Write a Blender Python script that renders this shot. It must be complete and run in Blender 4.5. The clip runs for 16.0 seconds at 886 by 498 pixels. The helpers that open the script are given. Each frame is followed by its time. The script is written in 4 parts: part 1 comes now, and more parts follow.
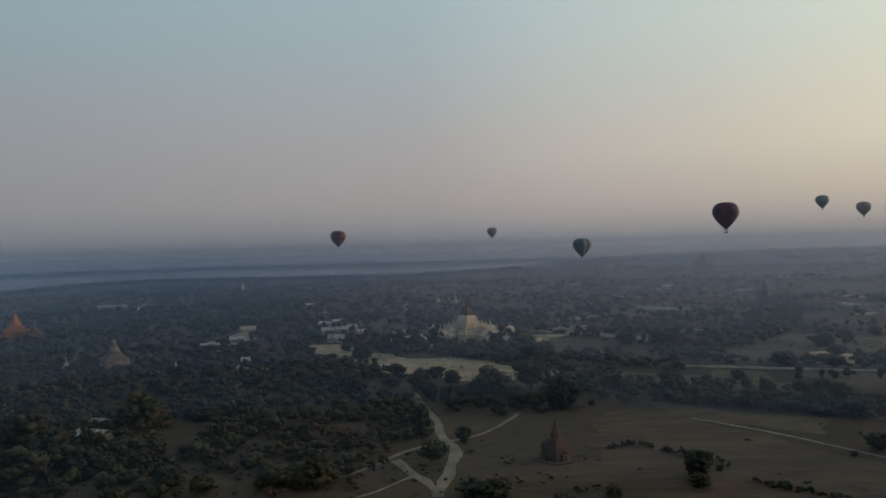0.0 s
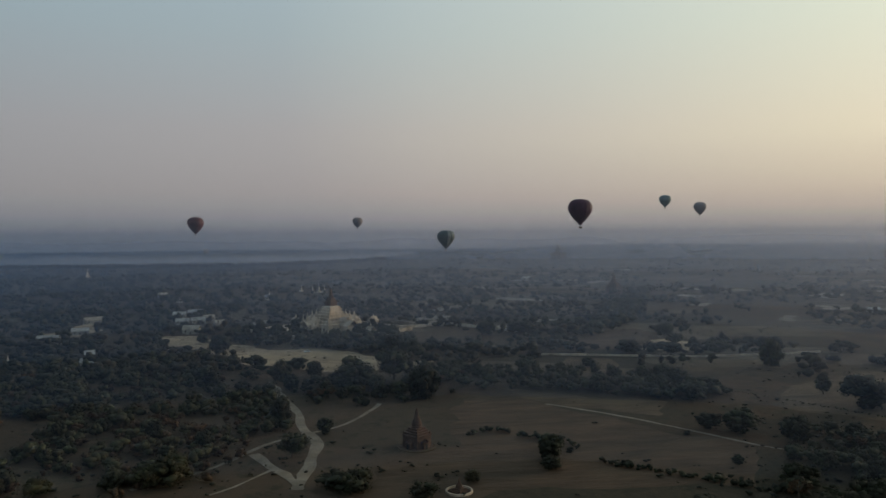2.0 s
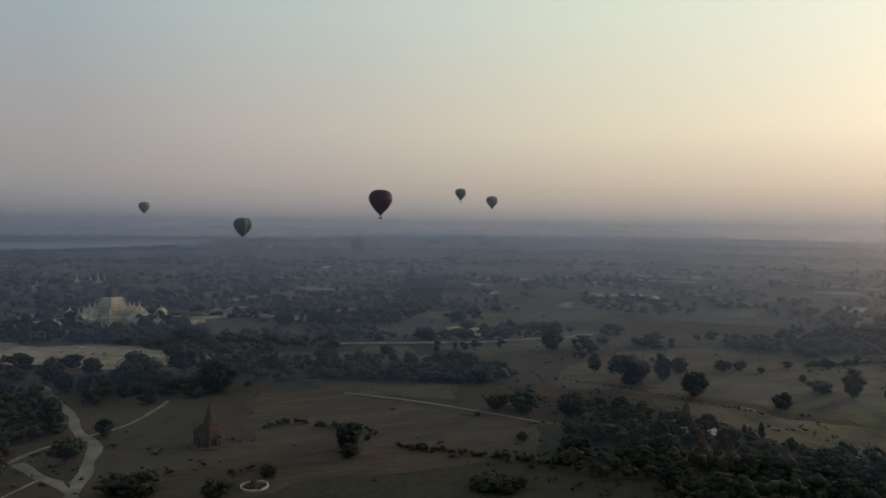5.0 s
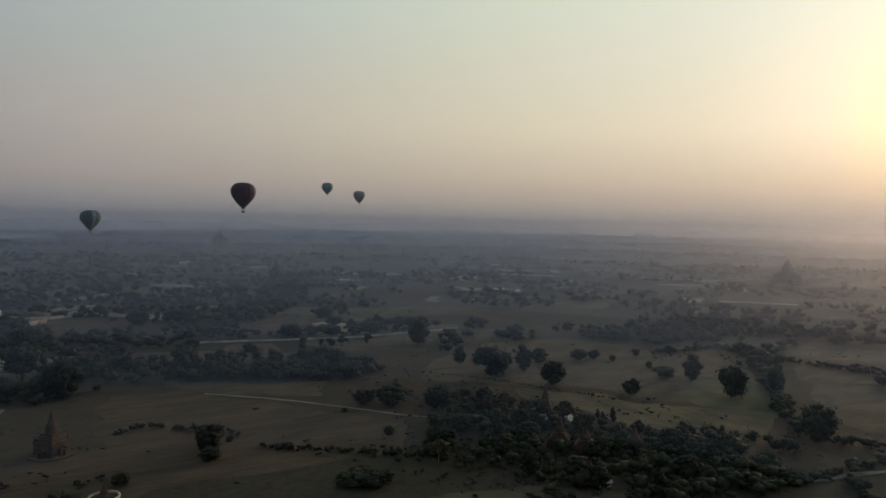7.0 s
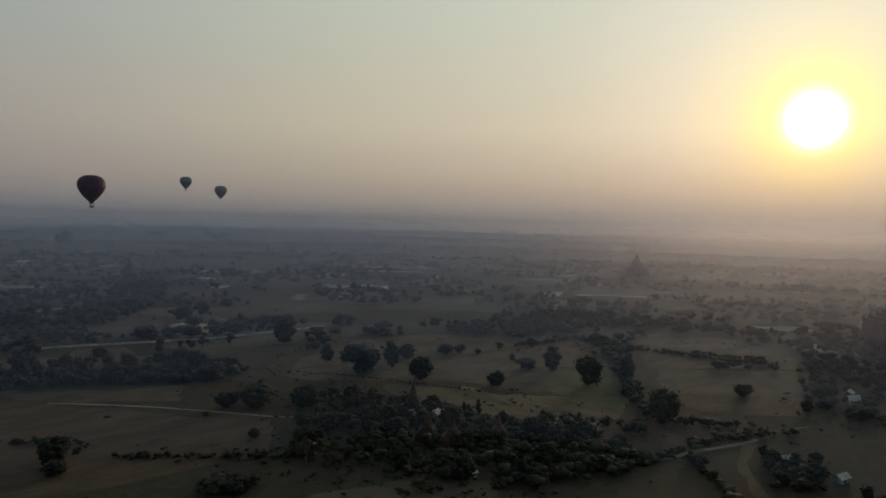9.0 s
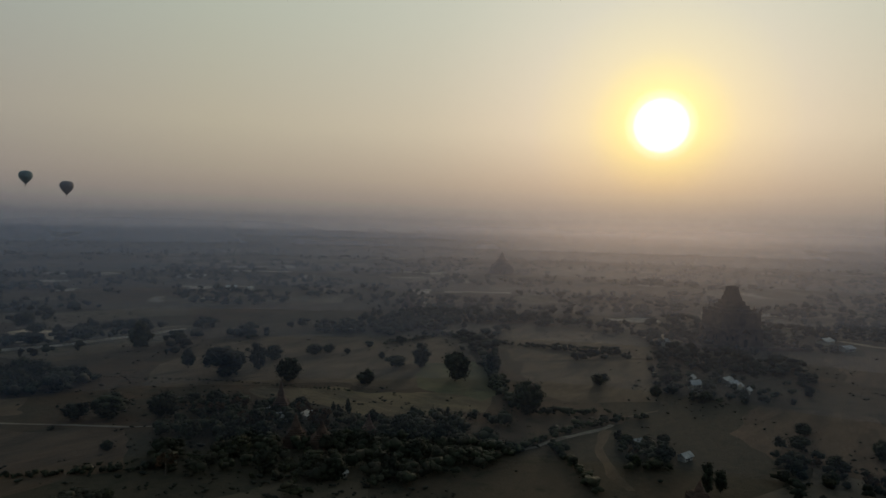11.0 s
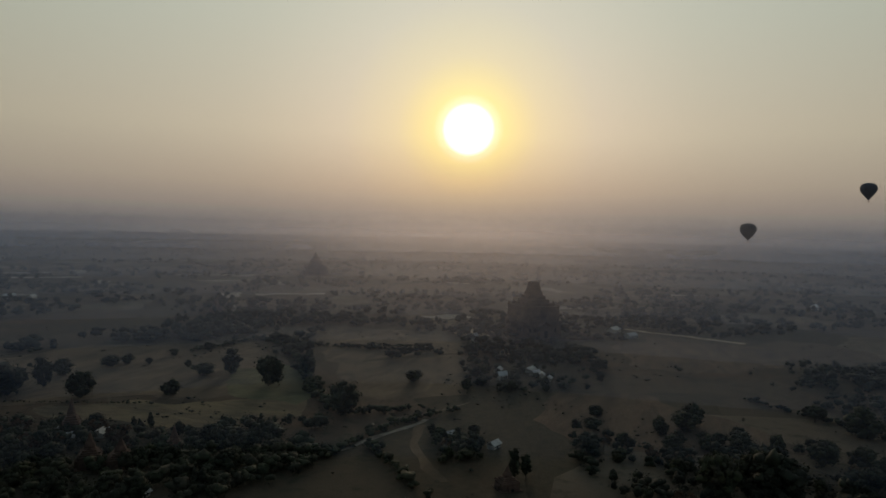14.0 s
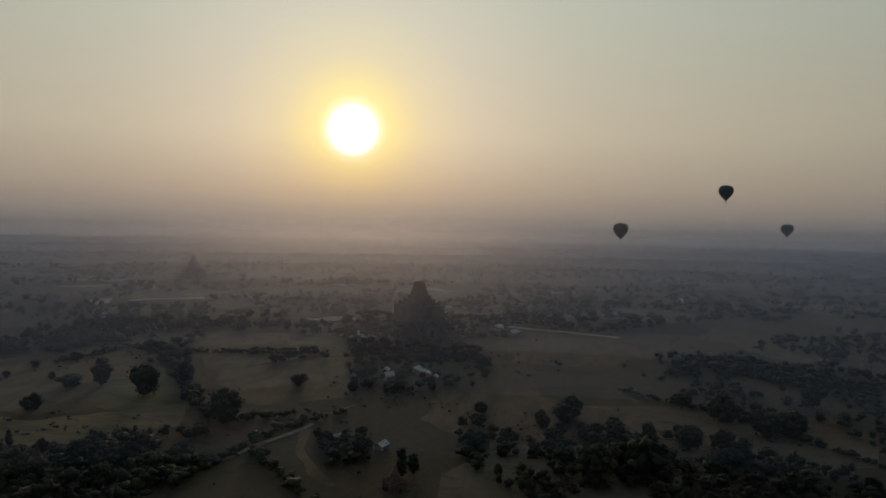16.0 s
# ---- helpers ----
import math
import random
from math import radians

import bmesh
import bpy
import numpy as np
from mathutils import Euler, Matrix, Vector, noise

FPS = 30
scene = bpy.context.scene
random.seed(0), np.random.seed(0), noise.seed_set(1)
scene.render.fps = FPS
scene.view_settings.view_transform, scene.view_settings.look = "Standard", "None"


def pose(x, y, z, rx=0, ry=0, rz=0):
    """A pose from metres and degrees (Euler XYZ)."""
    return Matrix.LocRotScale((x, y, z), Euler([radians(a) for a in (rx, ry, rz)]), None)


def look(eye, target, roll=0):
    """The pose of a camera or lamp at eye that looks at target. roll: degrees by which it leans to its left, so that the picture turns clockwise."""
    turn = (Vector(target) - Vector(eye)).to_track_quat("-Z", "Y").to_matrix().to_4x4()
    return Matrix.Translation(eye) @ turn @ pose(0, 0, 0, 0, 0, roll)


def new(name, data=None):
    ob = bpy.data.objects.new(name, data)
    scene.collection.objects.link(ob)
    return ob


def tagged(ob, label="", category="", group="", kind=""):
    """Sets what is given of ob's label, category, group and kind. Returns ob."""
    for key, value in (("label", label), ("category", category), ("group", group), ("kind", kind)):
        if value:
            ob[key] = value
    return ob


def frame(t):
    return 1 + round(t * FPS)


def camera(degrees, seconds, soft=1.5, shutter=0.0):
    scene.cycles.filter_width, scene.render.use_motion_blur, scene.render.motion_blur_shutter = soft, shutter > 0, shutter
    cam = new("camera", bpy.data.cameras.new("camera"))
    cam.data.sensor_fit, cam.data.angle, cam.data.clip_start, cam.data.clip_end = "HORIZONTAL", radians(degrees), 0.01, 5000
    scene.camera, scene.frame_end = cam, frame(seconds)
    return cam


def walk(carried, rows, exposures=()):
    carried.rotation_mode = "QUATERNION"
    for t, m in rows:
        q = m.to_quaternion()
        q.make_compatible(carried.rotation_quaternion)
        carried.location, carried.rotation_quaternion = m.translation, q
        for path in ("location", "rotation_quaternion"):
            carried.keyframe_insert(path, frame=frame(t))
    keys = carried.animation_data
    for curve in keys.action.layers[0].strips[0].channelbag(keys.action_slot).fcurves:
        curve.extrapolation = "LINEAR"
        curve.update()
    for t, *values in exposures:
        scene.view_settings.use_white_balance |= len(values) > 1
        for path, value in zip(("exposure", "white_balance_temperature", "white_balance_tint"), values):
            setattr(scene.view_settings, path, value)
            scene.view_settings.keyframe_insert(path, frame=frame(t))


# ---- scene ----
cam = camera(63.53, 16.0)

EYE = (0, 0, 105)
PATH = [
    (0, pose(*EYE, 89.700, 1.545, 0.000)),
    (0.5, pose(*EYE, 89.428, 1.227, -2.779)),
    (1, pose(*EYE, 89.181, 0.931, -5.472)),
    (1.5, pose(*EYE, 88.960, 0.657, -8.120)),
    (2, pose(*EYE, 88.761, 0.405, -10.750)),
    (2.5, pose(*EYE, 88.583, 0.172, -13.377)),
    (3, pose(*EYE, 88.425, -0.042, -16.010)),
    (3.5, pose(*EYE, 88.286, -0.237, -18.650)),
    (4, pose(*EYE, 88.163, -0.414, -21.297)),
    (6.5, pose(*EYE, 87.780, -1.066, -34.560)),
    (7, pose(*EYE, 87.744, -1.153, -37.205)),
    (7.5, pose(*EYE, 87.720, -1.229, -39.847)),
    (8, pose(*EYE, 87.707, -1.292, -42.487)),
    (8.5, pose(*EYE, 87.706, -1.344, -45.123)),
    (9, pose(*EYE, 87.714, -1.385, -47.758)),
    (9.5, pose(*EYE, 87.732, -1.415, -50.388)),
    (12, pose(*EYE, 87.945, -1.426, -63.342)),
    (12.5, pose(*EYE, 88.006, -1.402, -65.845)),
    (13, pose(*EYE, 88.070, -1.371, -68.301)),
    (13.5, pose(*EYE, 88.136, -1.333, -70.705)),
    (14, pose(*EYE, 88.202, -1.287, -73.054)),
    (14.5, pose(*EYE, 88.268, -1.234, -75.356)),
    (15, pose(*EYE, 88.329, -1.175, -77.625)),
    (15.5, pose(*EYE, 88.386, -1.108, -79.891)),
    (16, pose(*EYE, 88.434, -1.035, -82.200)),
]
walk(cam, PATH, exposures=[(0, 0.28), (3.5, 0.28), (7, 0.08), (9, -0.24), (12.5, -0.50), (16, -0.57)])

# ---- light: a low sun in thick morning haze ----
SUN_AZ, SUN_EL = 74.92, 7.72          # degrees clockwise from +y, and above the horizon
SUN_DIR = Vector((math.sin(radians(SUN_AZ)) * math.cos(radians(SUN_EL)),
                  math.cos(radians(SUN_AZ)) * math.cos(radians(SUN_EL)), math.sin(radians(SUN_EL))))
sun_data = bpy.data.lights.new("sun", "SUN")
sun_data.energy, sun_data.angle, sun_data.color = 1.15, radians(10), (1.0, 0.78, 0.52)
sun = new("sun", sun_data)
sun.matrix_world = look((0, 0, 400), Vector((0, 0, 400)) - SUN_DIR)


class Nodes:
    """Short ways to add and wire shader nodes."""

    def __init__(self, tree):
        self.tree = tree
        tree.nodes.clear()

    def add(self, kind, values=None, **settings):
        n = self.tree.nodes.new(kind)
        for key, value in settings.items():
            setattr(n, key, value)
        for key, value in (values or {}).items():
            if isinstance(value, bpy.types.NodeSocket):
                self.tree.links.new(value, n.inputs[key])
            else:
                n.inputs[key].default_value = value
        return n

    def math(self, op, a, b=0.0, clamp=False):
        return self.add("ShaderNodeMath", {0: a, 1: b}, operation=op, use_clamp=clamp).outputs[0]

    def ramp(self, fac, stops, mode="LINEAR"):
        n = self.add("ShaderNodeValToRGB", {0: fac})
        n.color_ramp.interpolation = mode
        el = n.color_ramp.elements
        while len(el) < len(stops):
            el.new(0.5)
        for e, (p, c) in zip(el, stops):
            e.position, e.color = p, (*c, 1) if len(c) == 3 else c
        return n.outputs[0]

    def mix(self, fac, a, b, blend="MIX"):
        n = self.add("ShaderNodeMix", data_type="RGBA", blend_type=blend)
        for key, value in ((0, fac), (6, a), (7, b)):
            if isinstance(value, bpy.types.NodeSocket):
                self.tree.links.new(value, n.inputs[key])
            else:
                n.inputs[key].default_value = value if key == 0 else (*value, 1)
        return n.outputs[2]


def make_world():
    w = bpy.data.worlds.new("morning_sky")
    scene.world = w
    w.use_nodes = True
    k = Nodes(w.node_tree)
    way = k.add("ShaderNodeTexCoord").outputs["Generated"]
    xyz = k.add("ShaderNodeSeparateXYZ", {0: way})
    high = k.math("DIVIDE", k.math("ARCSINE", xyz.outputs[2]), math.pi / 2, clamp=True)      # 0 horizon, 1 zenith
    dot = k.add("ShaderNodeVectorMath", {0: way, 1: SUN_DIR}, operation="DOT_PRODUCT").outputs["Value"]
    off = k.math("DIVIDE", k.math("ARCCOSINE", dot), math.pi, clamp=True)                   # 0 at the sun, 1 opposite
    # haze veil: greyish rose at the horizon, pale blue above
    veil = k.ramp(high, [(0, (0.215, 0.222, 0.240)), (0.035, (0.278, 0.265, 0.268)), (0.09, (0.285, 0.285, 0.300)),
                         (0.17, (0.265, 0.33, 0.365)), (0.27, (0.265, 0.365, 0.43)), (0.45, (0.13, 0.19, 0.25)), (1, (0.05, 0.08, 0.12))])
    # forward-scattered light round the sun
    glow = k.ramp(off, [(0, (1, 0.95, 0.8)), (0.0090, (1, 0.95, 0.6)), (0.0145, (1, 0.84, 0.16)), (0.023, (0.80, 0.66, 0.19)), (0.032, (0.65, 0.55, 0.27)),
                        (0.055, (0.52, 0.455, 0.30)), (0.10, (0.42, 0.375, 0.225)), (0.19, (0.31, 0.277, 0.135)), (0.30, (0.165, 0.143, 0.072)),
                        (0.42, (0.035, 0.025, 0.01)), (0.6, (0, 0, 0))])
    low = k.ramp(high, [(0, (0.34, 0.24, 0.18)), (0.03, (0.62, 0.47, 0.38)), (0.08, (1, 0.92, 0.85)), (0.2, (1, 1, 1)), (0.5, (0.7, 0.75, 0.8))])
    air = k.add("ShaderNodeTexSky", sky_type="NISHITA", sun_disc=False, sun_elevation=radians(SUN_EL), sun_rotation=radians(SUN_AZ),
                air_density=1.0, dust_density=6.0, altitude=100.0)
    veil = k.mix(1.0, veil, k.ramp(off, [(0.36, (1, 1, 1)), (0.62, (0.80, 0.84, 0.86))]), "MULTIPLY")
    col = k.mix(1.0, veil, k.mix(1.0, glow, low, "MULTIPLY"), "ADD")
    disc = k.ramp(off, [(0, (1, 1, 1)), (0.0076, (1, 1, 1)), (0.0120, (0, 0, 0))])
    col = k.mix(1.0, col, k.mix(1.0, disc, (3, 2.8, 2.2), "MULTIPLY"), "ADD")
    a = k.add("ShaderNodeBackground", {0: col, 1: 1.0})
    b = k.add("ShaderNodeBackground", {0: air.outputs[0], 1: 0.005})
    both = k.add("ShaderNodeAddShader", {0: a.outputs[0], 1: b.outputs[0]})
    k.add("ShaderNodeOutputWorld", {0: both.outputs[0]})


make_world()

# ---- materials ----


def material(name, colours, scale=1.0, rough=0.85, bump=0.3, detail=8.0, stretch=(1, 1, 1), spread=0.0, island=0.0, metal=0.0, big=0.12, emit=None):
    """A surface of three colours mixed by noise at two scales; spread varies it by object, island by loose piece."""
    m = bpy.data.materials.new(name)
    m.use_nodes = True
    k = Nodes(m.node_tree)
    pos = k.add("ShaderNodeNewGeometry").outputs["Position"]
    at = k.add("ShaderNodeVectorMath", {0: pos, 1: stretch}, operation="MULTIPLY").outputs[0]
    fine = k.add("ShaderNodeTexNoise", {"Vector": at, "Scale": scale, "Detail": detail, "Roughness": 0.65}).outputs[0]
    wide = k.add("ShaderNodeTexNoise", {"Vector": at, "Scale": scale * big, "Detail": 4.0, "Roughness": 0.6}).outputs[0]
    c = k.mix(k.ramp(fine, [(0.32, (0, 0, 0)), (0.68, (1, 1, 1))]), colours[0], colours[1])
    c = k.mix(k.ramp(wide, [(0.40, (0, 0, 0)), (0.66, (1, 1, 1))]), c, colours[2])
    band = k.add("ShaderNodeTexNoise", {"Vector": at, "Scale": scale * 0.4, "Detail": 5.0, "Roughness": 0.7, "Distortion": 0.6}).outputs[0]
    c = k.mix(1.0, c, k.ramp(band, [(0.30, (0.62, 0.62, 0.64)), (0.5, (1, 1, 1)), (0.70, (1.32, 1.30, 1.25))]), "MULTIPLY")
    if spread:
        r = k.add("ShaderNodeObjectInfo").outputs["Random"]
        c = k.mix(1.0, c, k.ramp(r, [(0, (1 - spread,) * 3), (0.5, (1, 0.97, 0.9)), (1, (1 + spread, 1 + spread * 0.7, 1))]), "MULTIPLY")
    if island:
        r = k.add("ShaderNodeNewGeometry").outputs["Random Per Island"]
        c = k.mix(1.0, c, k.ramp(r, [(0, (1 - island, 1 - island, 1 - island)), (1, (1 + island, 1 + island, 1 + island * 0.6))]), "MULTIPLY")
    b = k.add("ShaderNodeBump", {"Strength": bump, "Distance": 0.4 / scale, "Height": fine})
    p = k.add("ShaderNodeBsdfPrincipled", {"Base Color": c, "Roughness": rough, "Metallic": metal, "Normal": b.outputs[0]})
    p.inputs["Specular IOR Level"].default_value = 0.25
    k.add("ShaderNodeOutputMaterial", {0: p.outputs[0]})
    return m


def ground_material():
    m = bpy.data.materials.new("dry_ground")
    m.use_nodes = True
    k = Nodes(m.node_tree)
    pos = k.add("ShaderNodeNewGeometry").outputs["Position"]

    def tex(scale, detail=6.0, rough=0.6):
        return k.add("ShaderNodeTexNoise", {"Vector": pos, "Scale": scale, "Detail": detail, "Roughness": rough}).outputs[0]
    turn = k.add("ShaderNodeMapping", {"Vector": pos, "Rotation": (0, 0, radians(38)), "Scale": (1 / 150, 1 / 85, 0)})
    cell = k.add("ShaderNodeTexVoronoi", {"Vector": turn.outputs[0], "Scale": 1.0, "Randomness": 0.85}, distance="CHEBYCHEV")
    tone = k.add("ShaderNodeSeparateColor", {0: cell.outputs["Color"]}).outputs[0]
    field = k.ramp(tone, [(0, (0.052, 0.047, 0.032)), (0.35, (0.080, 0.063, 0.043)), (0.6, (0.103, 0.075, 0.052)), (0.74, (0.132, 0.103, 0.069)), (0.9, (0.155, 0.126, 0.092))], "CONSTANT")
    scrub = k.mix(k.ramp(tex(0.02), [(0.38, (0, 0, 0)), (0.62, (1, 1, 1))]), (0.103, 0.061, 0.035), (0.057, 0.045, 0.029))
    c = k.mix(k.ramp(tex(0.004, 3.0), [(0.38, (0, 0, 0)), (0.52, (1, 1, 1))]), scrub, field)
    c = k.mix(k.ramp(tex(0.25, 8.0, 0.7), [(0.35, (0, 0, 0)), (0.7, (0.55, 0.55, 0.55))]), c, (0.115, 0.080, 0.052))
    c = k.mix(k.ramp(tex(0.09, 8.0, 0.7), [(0.52, (0, 0, 0)), (0.66, (0.7, 0.7, 0.7))]), c, (0.039, 0.041, 0.025))
    b = k.add("ShaderNodeBump", {"Strength": 0.5, "Distance": 1.2, "Height": tex(0.5, 8.0, 0.7)})
    p = k.add("ShaderNodeBsdfPrincipled", {"Base Color": c, "Roughness": 0.95, "Normal": b.outputs[0]})
    p.inputs["Specular IOR Level"].default_value = 0.1
    k.add("ShaderNodeOutputMaterial", {0: p.outputs[0]})
    return m


def haze_material(name, thick, top):
    """Stand-in for mist: a tinted shell that scatters light both ways, thins out with height and in drifting patches.
    """
    m = bpy.data.materials.new(name)
    m.use_nodes = True
    k = Nodes(m.node_tree)
    pos = k.add("ShaderNodeNewGeometry").outputs["Position"]
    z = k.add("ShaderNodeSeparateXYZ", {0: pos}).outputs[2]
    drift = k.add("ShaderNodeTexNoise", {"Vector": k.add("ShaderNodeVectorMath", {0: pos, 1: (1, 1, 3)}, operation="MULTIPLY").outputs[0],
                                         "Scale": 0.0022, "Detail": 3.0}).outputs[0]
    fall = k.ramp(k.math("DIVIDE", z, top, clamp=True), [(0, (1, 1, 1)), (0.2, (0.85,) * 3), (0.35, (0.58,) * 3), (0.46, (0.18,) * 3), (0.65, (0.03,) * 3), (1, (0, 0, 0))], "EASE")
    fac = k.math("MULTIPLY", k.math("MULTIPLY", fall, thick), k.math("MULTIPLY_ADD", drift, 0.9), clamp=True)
    # airlight put into the tints: blue for scattered light, warm for light straight ahead
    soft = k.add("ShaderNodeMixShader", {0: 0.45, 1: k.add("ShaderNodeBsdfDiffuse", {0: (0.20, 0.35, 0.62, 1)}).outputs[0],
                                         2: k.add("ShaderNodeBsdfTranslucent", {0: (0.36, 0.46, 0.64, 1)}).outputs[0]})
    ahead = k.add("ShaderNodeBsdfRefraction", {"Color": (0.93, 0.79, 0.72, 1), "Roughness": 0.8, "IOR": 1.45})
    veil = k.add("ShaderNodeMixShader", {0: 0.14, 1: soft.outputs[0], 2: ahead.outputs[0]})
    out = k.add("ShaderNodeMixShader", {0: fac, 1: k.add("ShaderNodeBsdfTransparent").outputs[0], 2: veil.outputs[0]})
    k.add("ShaderNodeOutputMaterial", {0: out.outputs[0]})
    return m


GROUND = ground_material()
SAND = material("pale_sand", ((0.352, 0.260, 0.163), (0.422, 0.321, 0.211), (0.264, 0.189, 0.114)), 0.15, 0.95, 0.2)
TRACK = material("dusty_track", ((0.225, 0.182, 0.134), (0.174, 0.136, 0.095), (0.283, 0.240, 0.186)), 0.16, 0.95, 0.3, big=0.5)
REDSOIL = material("ploughed_red_soil", ((0.093, 0.060, 0.036), (0.120, 0.078, 0.048), (0.071, 0.050, 0.032)), 0.12, 0.95, 0.4, stretch=(0.5, 1.8, 1))
GOLD = material("golden_stubble", ((0.138, 0.101, 0.049), (0.164, 0.117, 0.059), (0.108, 0.078, 0.044)), 0.14, 0.95, 0.3, stretch=(1.6, 0.6, 1))
STUBBLE = material("brown_stubble", ((0.109, 0.075, 0.044), (0.137, 0.094, 0.056), (0.085, 0.061, 0.036)), 0.1, 0.95, 0.3, stretch=(0.6, 1.6, 1))
PALE = material("pale_dry_field", ((0.24, 0.20, 0.152), (0.29, 0.245, 0.19), (0.19, 0.155, 0.115)), 0.1, 0.95, 0.2)
OLIVE = material("green_crop", ((0.095, 0.086, 0.039), (0.117, 0.105, 0.051), (0.076, 0.066, 0.036)), 0.12, 0.95, 0.3)
LEAF = material("dark_foliage", ((0.026, 0.030, 0.019), (0.042, 0.047, 0.027), (0.038, 0.033, 0.022)), 0.9, 0.8, 0.0, spread=0.35, island=0.30)
LEAF_DRY = material("dry_brown_foliage", ((0.066, 0.037, 0.022), (0.088, 0.051, 0.030), (0.048, 0.032, 0.021)), 0.9, 0.85, 0.0, spread=0.25, island=0.30)
LEAF_FAR = material("far_foliage", ((0.024, 0.027, 0.019), (0.034, 0.035, 0.023), (0.045, 0.035, 0.026)), 0.05, 0.9, 0.0, island=0.35, big=0.3)
BARK = material("grey_brown_bark", ((0.10, 0.075, 0.055), (0.15, 0.12, 0.09), (0.08, 0.06, 0.045)), 3.0, 0.95, 0.4, stretch=(1, 1, 0.3))
WHITEWASH = material("weathered_whitewash", ((0.563, 0.458, 0.348), (0.685, 0.572, 0.445), (0.404, 0.310, 0.217)), 0.5, 0.85, 0.15, stretch=(1, 1, 0.35))
BRICK = material("old_red_brick", ((0.110, 0.063, 0.044), (0.143, 0.085, 0.058), (0.077, 0.052, 0.039)), 0.6, 0.95, 0.4)
DARKBRICK = material("weathered_dark_brick", ((0.12, 0.08, 0.06), (0.17, 0.11, 0.08), (0.09, 0.065, 0.05)), 0.4, 0.95, 0.4)
SCAFFOLD = material("bamboo_matting", ((0.134, 0.083, 0.056), (0.164, 0.106, 0.071), (0.109, 0.070, 0.053)), 0.7, 0.9, 0.3)
ORANGE = material("orange_brick", ((0.336, 0.136, 0.060), (0.400, 0.176, 0.080), (0.256, 0.112, 0.064)), 0.5, 0.9, 0.3)
GILT = material("dull_gilding", ((0.55, 0.38, 0.14), (0.62, 0.45, 0.2), (0.42, 0.30, 0.14)), 1.0, 0.4, 0.1, metal=0.7)
DARK = material("shadowed_opening", ((0.02, 0.018, 0.016), (0.028, 0.025, 0.022), (0.02, 0.018, 0.016)), 1.0, 0.9, 0.0)
METALROOF = material("pale_metal_roof", ((0.437, 0.437, 0.429), (0.499, 0.491, 0.476), (0.343, 0.320, 0.296)), 0.6, 0.55, 0.1, spread=0.15)
TILEROOF = material("brown_tile_roof", ((0.30, 0.20, 0.15), (0.36, 0.25, 0.19), (0.25, 0.18, 0.14)), 0.8, 0.85, 0.3, spread=0.25)
PLASTER = material("stained_plaster", ((0.413, 0.375, 0.323), (0.465, 0.427, 0.375), (0.330, 0.292, 0.240)), 0.6, 0.9, 0.1, spread=0.15)
OLDPLASTER = material("grimy_pale_brick", ((0.216, 0.162, 0.126), (0.324, 0.261, 0.216), (0.135, 0.099, 0.081)), 0.7, 0.9, 0.3, stretch=(0.4, 0.4, 2.0))
WICKER = material("woven_wicker", ((0.16, 0.10, 0.055), (0.22, 0.14, 0.08), (0.12, 0.08, 0.05)), 6.0, 0.9, 0.3)
CABLE = material("steel_cable", ((0.12, 0.12, 0.12), (0.16, 0.16, 0.16), (0.10, 0.10, 0.10)), 5.0, 0.5, 0.0)
VANPAINT = material("white_van_paint", ((0.74, 0.74, 0.73), (0.78, 0.78, 0.77), (0.68, 0.67, 0.65)), 0.6, 0.35, 0.0)
RUBBER = material("black_rubber", ((0.02, 0.02, 0.02), (0.03, 0.03, 0.03), (0.025, 0.025, 0.025)), 4.0, 0.8, 0.0)
GLASS = material("dark_window_glass", ((0.03, 0.035, 0.04), (0.04, 0.045, 0.05), (0.03, 0.035, 0.04)), 1.0, 0.1, 0.0)


def water_material():
    m = bpy.data.materials.new("river_water")
    m.use_nodes = True
    k = Nodes(m.node_tree)
    pos = k.add("ShaderNodeNewGeometry").outputs["Position"]
    n = k.add("ShaderNodeTexNoise", {"Vector": pos, "Scale": 0.05, "Detail": 6.0}).outputs[0]
    b = k.add("ShaderNodeBump", {"Strength": 0.08, "Distance": 1.0, "Height": n})
    p = k.add("ShaderNodeBsdfPrincipled", {"Base Color": (0.22, 0.23, 0.22, 1), "Roughness": 0.12, "Normal": b.outputs[0]})
    k.add("ShaderNodeOutputMaterial", {0: p.outputs[0]})
    return m


WATER = water_material()

# ---- mesh helpers ----


